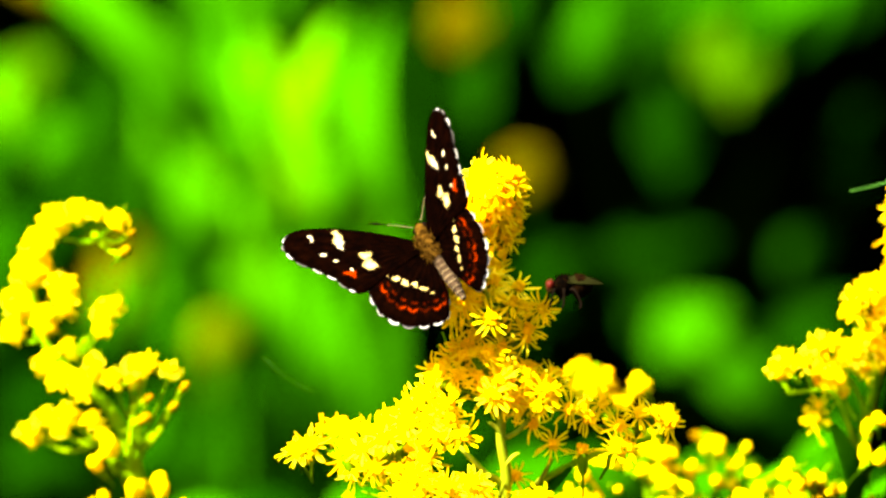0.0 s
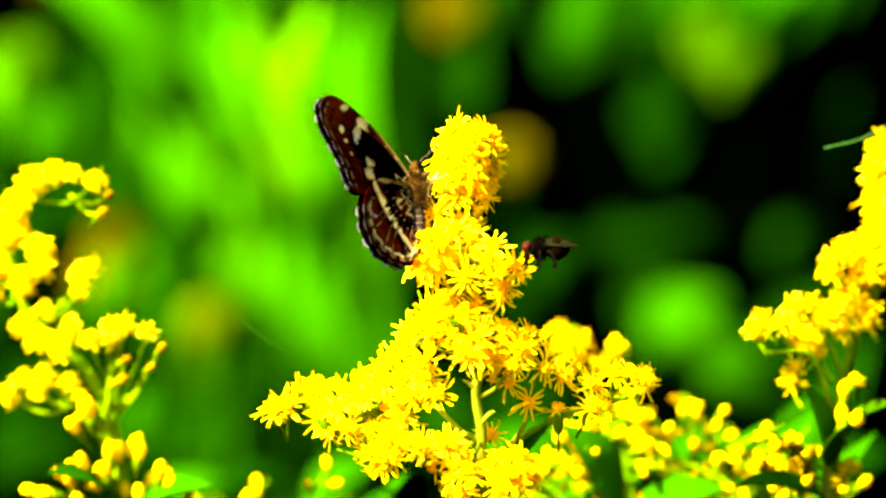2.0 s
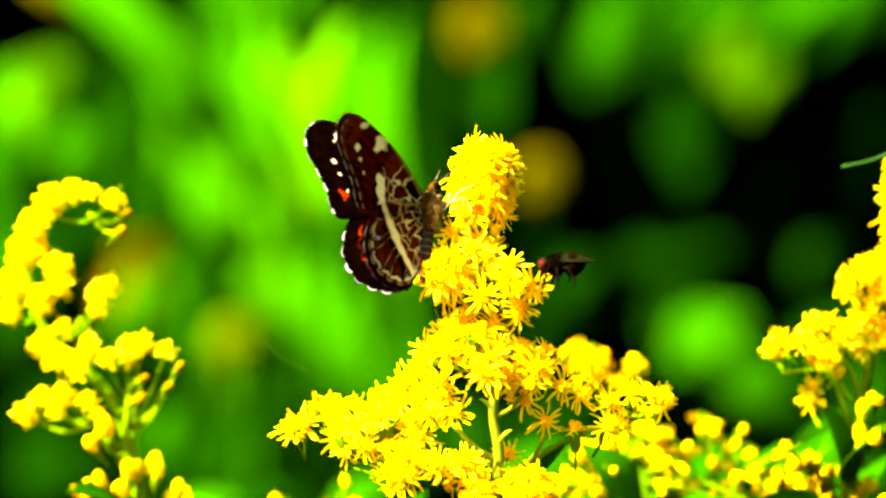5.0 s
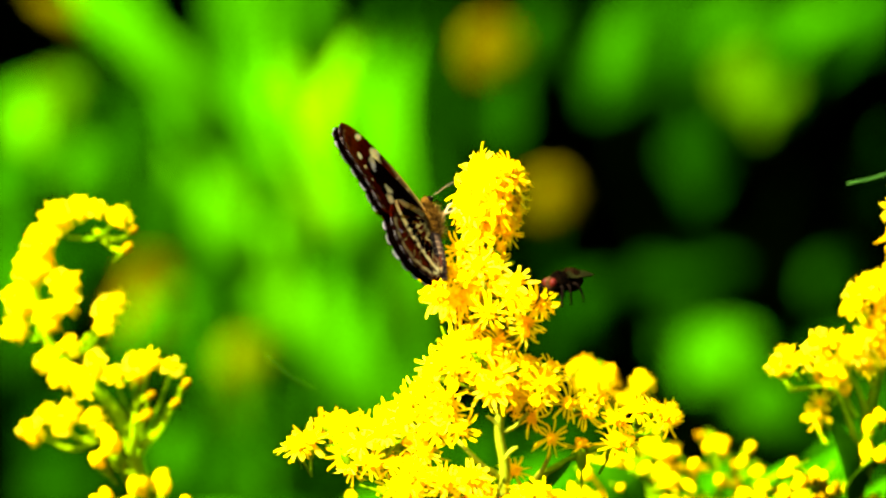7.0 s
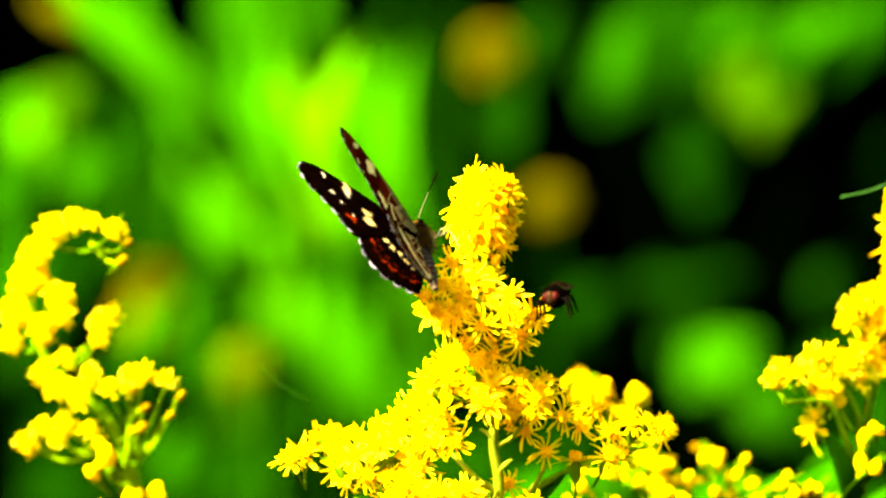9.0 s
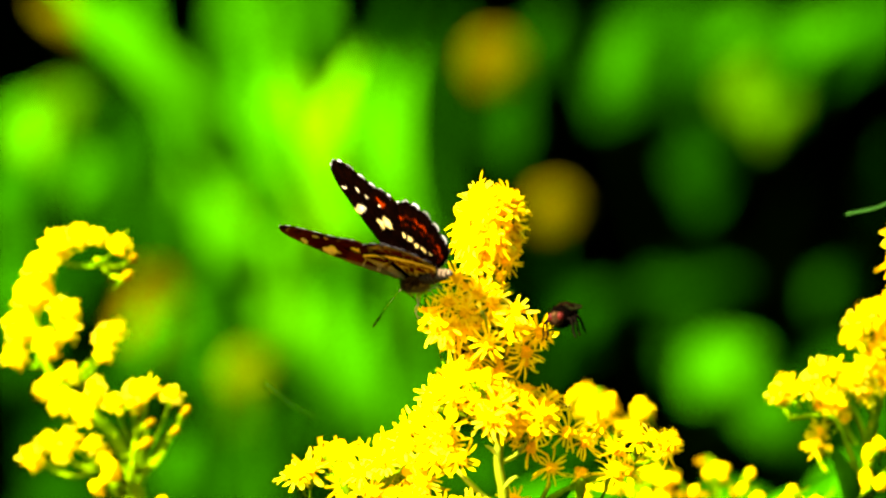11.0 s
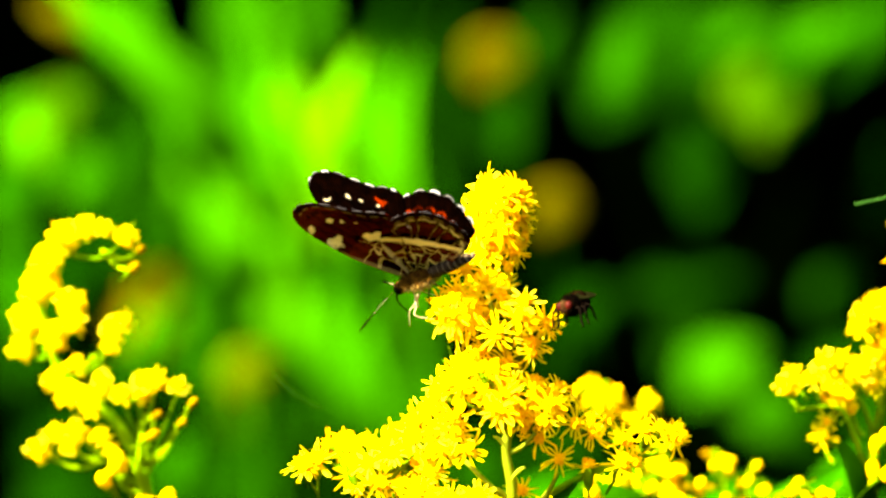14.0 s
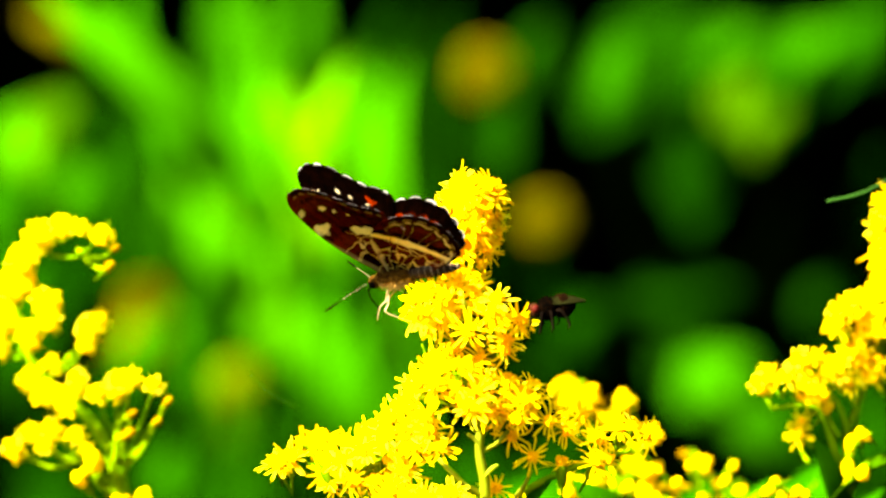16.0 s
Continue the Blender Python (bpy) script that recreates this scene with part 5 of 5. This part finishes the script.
def butterfly():
    root = new("butterfly")
    tagged(root, "dark brown butterfly with white spots and orange lines on goldenrod", "butterfly")
    v, f = ovoid([(-2.6, 0.5), (-2.2, 0.9), (-1.0, 1.25), (0.6, 1.3), (1.8, 1.05), (2.6, 0.6)], 16)
    rng = np.random.default_rng(3)
    hairs = []
    for _ in range(800):
        a, z = rng.uniform(0, 6.28), rng.uniform(-2.4, 2.4)
        r = 1.3 * math.sqrt(max(0.1, 1 - (z / 3.0) ** 2))
        p = np.array((r * math.cos(a), r * math.sin(a), z))
        w = np.array((math.cos(a), math.sin(a), rng.uniform(-0.9, 0.1)))
        hairs.append(tube([p * 0.95, p + w * rng.uniform(0.35, 0.95)], [0.06, 0.015], 3))
    body = Matrix.Rotation(radians(-90), 4, "X")
    v, f = join((v, f), *hairs)
    below = [int(np.mean([v[k][1] for k in face]) > 0.15) for face in f]
    part("thorax", mesh("thorax", v, f, [FUR, GOLD_FUR], below), root, Matrix.Translation((0, 0, 0.0006)) @ body @ Matrix.Diagonal((1.12, 1.08, 1.05, 1)), "furry brown thorax, golden below")
    profile, rings = [], []
    for k in range(8):
        z0 = -2.2 - k * 0.92
        r = 1.05 * math.sin(math.pi * (0.36 + 0.075 * k)) ** 0.8
        profile += [(z0, r * 0.92), (z0 - 0.45, r), (z0 - 0.85, r * 0.9)]
        rings.append(ovoid([(z0 - 0.98, r * 0.85), (z0 - 0.86, r * 0.97), (z0 - 0.74, r * 0.9)], 14))
    v, f = ovoid(profile[::-1], 14)
    ab = part("abdomen", mesh("abdomen", v, f, [ABDOMEN_DARK]), root, body @ Matrix.Translation((0, -0.0006, 0)), "dark abdomen with pale rings")
    for piece in rings:
        part("ring", mesh("ring", *piece, [ABDOMEN_PALE]), ab)
    v, f = ovoid([(-0.9, 0.5), (-0.4, 0.85), (0.2, 0.9), (0.7, 0.6), (1.0, 0.2)], 12)
    head = part("head", mesh("head", v, f, [HEAD_FUR]), root, body @ Matrix.Translation((0, -0.0001, 0.0032)))
    feelers = []
    eye = mesh("eye", *ovoid([(-0.5, 0.15), (-0.35, 0.42), (0, 0.55), (0.35, 0.42), (0.5, 0.15)], 10), [CHITIN])
    for side in (-1, 1):
        part("eye", eye, head, Matrix.Translation((side * 0.0006, 0, 0.0002)))
        line = spline([(side * 0.3, 3.6, 0.4), (side * 2.8, 6.2, 0.8), (side * 5.6, 9.0, 1.0)], 30)
        v, f = tube(line, [0.06, 0.04, 0.04, 0.04, 0.04, 0.09, 0.16, 0.09], 6)
        feeler = part("antenna", mesh("antenna", v, f, [CHITIN]), root)
        feelers.append(feeler)
        bands = join(*[tube([line[i], line[i] + (line[i + 1] - line[i]) * 0.45], [0.06, 0.06], 6) for i in range(3, 26, 2)])
        part("band", mesh("band", *bands, [PALE_LEG]), feeler)
        for k, (a, b) in enumerate((((3.2, 2.2, -3.2), (3.0, 0.2, -5.0)), ((2.2, 3.0, -2.8), (2.6, 4.2, -4.8)), ((3.4, -0.6, -3.4), (3.8, -2.6, -5.4)))):
            v, f = tube(spline([(side * 0.7, 1.4 - k * 1.3, -1.0), (side * a[0] * 0.55, a[1] * 0.8, -2.6), (side * a[0] * 0.8, a[1], a[2]), (side * b[0] * 0.8, b[1], b[2])], 14), [0.13, 0.10, 0.08, 0.06], 6)
            part("leg", mesh("leg", v, f, [PALE_LEG if k < 2 else CHITIN]), root)
    v, f = tube(spline([(0, 4.0, -0.3), (0, 4.9, -1.6), (0, 4.6, -3.6), (0, 4.2, -4.8)], 12), [0.12, 0.08], 6)
    part("proboscis", mesh("proboscis", v, f, [CHITIN]), root)
    made = {}
    for side in (-1, 1):
        for kind in ("hind", "fore"):
            made[kind, side] = part(kind + "wing", wing_mesh(kind, side), root)
    return root, made, feelers


BUTTERFLY, WINGS, FEELERS = butterfly()


# ---- fly ----
def house_fly():
    root = new("fly")
    tagged(root, "dark bristly fly with red eyes and smoky wings", "fly")
    lie = Matrix.Rotation(radians(-90), 4, "X")
    v, f = ovoid([(-1.2, 0.6), (-0.7, 1.2), (0, 1.45), (0.7, 1.25), (1.2, 0.6)], 14)
    rng = np.random.default_rng(4)
    hairs = []
    for _ in range(90):
        a, z = rng.uniform(0, 6.28), rng.uniform(-1, 1)
        r = 1.45 * math.sqrt(max(0.1, 1 - (z / 1.4) ** 2))
        p = np.array((r * math.cos(a), r * math.sin(a), z))
        hairs.append(tube([p * 0.95, p * rng.uniform(1.15, 1.4) + np.array((0, 0, -0.3))], [0.05, 0.01], 3))
    stout = lie @ Matrix.Diagonal((1.12, 1.12, 1.05, 1))
    part("thorax", mesh("thorax", *join((v, f), *hairs), [FLY_HAIR]), root, stout)
    v, f = ovoid([(-3.9, 0.2), (-3.5, 0.85), (-2.6, 1.45), (-1.7, 1.5), (-1.0, 0.9)], 14)
    part("abdomen", mesh("abdomen", v, f, [FLY_HAIR]), root, stout)
    v, f = ovoid([(-0.5, 0.4), (-0.3, 0.85), (0.1, 0.95), (0.5, 0.6), (0.65, 0.2)], 12)
    head = part("head", mesh("head", v, f, [FLY_FACE]), root, stout @ Matrix.Translation((0, 0, 0.0016)), "tan bristly face")
    eye = mesh("eye", *ovoid([(-0.52, 0.12), (-0.38, 0.38), (0, 0.52), (0.38, 0.38), (0.52, 0.12)], 12), [FLY_EYE])
    for side in (-1, 1):
        part("eye", eye, head, Matrix.Translation((side * 0.00056, -0.0002, 0.0001)) @ Matrix.Rotation(side * 0.4, 4, "Y") @ Matrix.Diagonal((0.95, 1.15, 1.0, 1)), "red compound eye")
        part("wing", lance_leaf((side * 0.7, 0.3, 0.9), (side * 1.5, -5.2, 0.4), 1.5, 0.3, FLY_WING, 0.05, "wing", (side * 0.6, 0, 0.8)), root)
        for k, y in enumerate((0.8, 0.0, -0.7)):
            end = (side * 2.2, y + (1.2, 0.2, -1.5)[k], -2.3)
            v, f = tube(spline([(side * 0.6, y, -0.6), (side * 1.9, y + (0.6, 0.1, -0.6)[k], -0.3), end, (end[0] + side * 0.3, end[1] + 0.3, -2.8)], 12), [0.24, 0.18, 0.11], 6)
            part("leg", mesh("leg", v, f, [CHITIN]), root)
    return root


FLY = house_fly()


# ---- what moves ----
def flight(rows):
    """Body pose and wing lifts in degrees, row by row: t, place in millimetres, turns, left lift, right lift, sweep of the forewings."""
    walk(BUTTERFLY, [(t, pose(x * MM, y * MM, z * MM, *turn)) for t, (x, y, z), turn, *_ in rows])
    for (kind, side), wing in WINGS.items():
        walk(wing, [(t, pose(side * 0.3 * MM, 0, 0.5 * MM, 0, -side * (lift[0] if side < 0 else lift[1]), 0) @ pose(0, 0, 0, 0, 0, side * (sweep if kind == "fore" else 0))) for t, _, _, lift, sweep in rows])


def motions():
    flight((
        (0.0, (-1.6, -7.0, 901.8), (62.1, -40.6, -12.5), (39, 39), 10),
        (0.4, (-1.3, -3.4, 900.8), (59.5, -40.9, -11.5), (64, 64), 13),
        (0.7, (-0.8, -9.5, 901.5), (58.5, -38.5, -18.2), (80, 82), 9),
        (1.0, (0.2, -9.7, 900.6), (57.7, -42.6, -28.6), (90, 90), 12),
        (1.5, (-0.5, -6.4, 902.7), (72.9, -29.4, -39.3), (90, 90), 12),
        (2.0, (-0.2, -5.4, 903.6), (76.3, -19.5, -41.7), (90, 90), 13),
        (2.5, (-0.5, -6.4, 904.1), (72.7, -14.1, -38.7), (85, 85), 13),
        (3.0, (-1.2, -8.2, 904.0), (72.8, -12.5, -36.8), (74, 75), 10),
        (3.5, (-1.6, -10.2, 902.9), (85.3, -14.2, -53.4), (53, 53), 12),
        (4.0, (-0.5, -7.7, 903.3), (83.5, -8.7, -69.4), (57, 56), 14),
        (6.3, (-0.9, -6.1, 903.6), (71.4, -20.8, -44.1), (90, 90), 10),
        (7.0, (-1.5, -5.3, 904.1), (62.8, -31.1, -25.3), (90, 90), 8),
        (7.5, (-1.6, -7.1, 903.9), (57.4, -35.2, -23.5), (81, 82), 7),
        (8.0, (-2.1, -4.0, 902.8), (48.9, -40.1, -19.5), (65, 65), 7),
        (8.5, (-2.3, -3.5, 903.1), (51.6, -39.8, -20.8), (60, 60), 7),
        (9.0, (-1.9, -7.6, 903.4), (50.0, -39.1, -21.1), (79, 80), 5),
        (9.2, (-1.4, -5.3, 903.0), (53.5, -40.2, -26.1), (86, 87), 9),
        (11.3, (-3.2, -6.9, 900.1), (-20.4, -38.9, 45.3), (71, 73), 2),
        (11.7, (-3.0, -6.4, 900.1), (-25.6, -34.2, 49.8), (79, 80), 3),
        (12.0, (-2.6, -8.0, 900.6), (-29.0, -20.8, 50.5), (86, 84), 5),
        (12.5, (-2.9, -8.8, 900.5), (-26.1, -19.5, 51.1), (86, 84), 6),
        (13.0, (-2.5, -8.7, 900.8), (-26.9, -13.9, 53.0), (75, 81), 2),
        (13.5, (-4.3, -8.1, 898.5), (-33.0, -25.4, 78.0), (75, 75), 5),
        (14.0, (-4.1, -8.1, 899.3), (-24.8, -30.5, 71.4), (80, 80), 4),
        (14.5, (-4.1, -7.5, 899.3), (-22.4, -24.7, 72.3), (73, 76), 5),
        (15.0, (-3.9, -8.1, 899.1), (-14.2, -35.1, 70.0), (76, 76), 5),
        (15.2, (-3.9, -7.8, 899.1), (-14.0, -34.8, 70.2), (77, 78), 5),
        (15.5, (-3.9, -5.0, 898.7), (-13.0, -28.9, 71.1), (85, 85), 9),
        (16.0, (-3.6, -5.4, 898.9), (-11.6, -32.0, 71.8), (82, 84), 6),
    ))
    brow = Matrix.Translation((0, 3.4 * MM, 0.3 * MM))
    for feeler in FEELERS:
        walk(feeler, [(t, brow @ pose(0, 0, 0, dip, 0, 0) @ brow.inverted()) for t, dip in (
            (0.0, -5), (1.0, -5), (2.0, -45), (4.2, -45), (7.0, -60), (8.0, -8), (9.2, -8), (11.3, -30), (12.5, -32), (13.0, -8), (14.0, -20), (15.0, -8), (16.0, -8))])
    walk(FLY, [
        (0.0, pose(0.01589, -0.01200, 0.89713, 0, 0, 95)),
        (0.5, pose(0.01560, -0.01200, 0.89722, 0, 0, 92)),
        (1.0, pose(0.01563, -0.01200, 0.89689, 0, 0, 92)),
        (1.5, pose(0.01600, -0.01200, 0.89670, 0, 0, 92)),
        (2.0, pose(0.01608, -0.01200, 0.89653, 0, 0, 92)),
        (2.5, pose(0.01599, -0.01200, 0.89680, 0, 0, 92)),
        (3.0, pose(0.01562, -0.01200, 0.89686, 0, 0, 90)),
        (3.5, pose(0.01546, -0.01200, 0.89667, 0, 0, 92)),
        (4.0, pose(0.01564, -0.01200, 0.89674, 0, 0, 95)),
        (6.5, pose(0.01598, -0.01200, 0.89686, -8, 0, 105)),
        (7.0, pose(0.01560, -0.01200, 0.89677, -5, 0, 135)),
        (7.5, pose(0.01573, -0.01200, 0.89669, -5, 0, 155)),
        (8.5, pose(0.01555, -0.01200, 0.89693, -4, 6, 162)),
        (9.2, pose(0.01577, -0.01200, 0.89652, -4, 8, 165)),
        (11.3, pose(0.01590, -0.01200, 0.89610, -4, 10, 160)),
        (12.0, pose(0.01618, -0.01200, 0.89593, -5, 12, 160)),
        (13.0, pose(0.01602, -0.01200, 0.89629, -5, 12, 160)),
        (14.0, pose(0.01616, -0.01200, 0.89638, -5, 10, 152)),
        (15.0, pose(0.01747, -0.01200, 0.89525, -14, 5, 130)),
        (16.0, pose(0.01658, -0.01200, 0.89565, -8, 0, 108)),
    ])


motions()
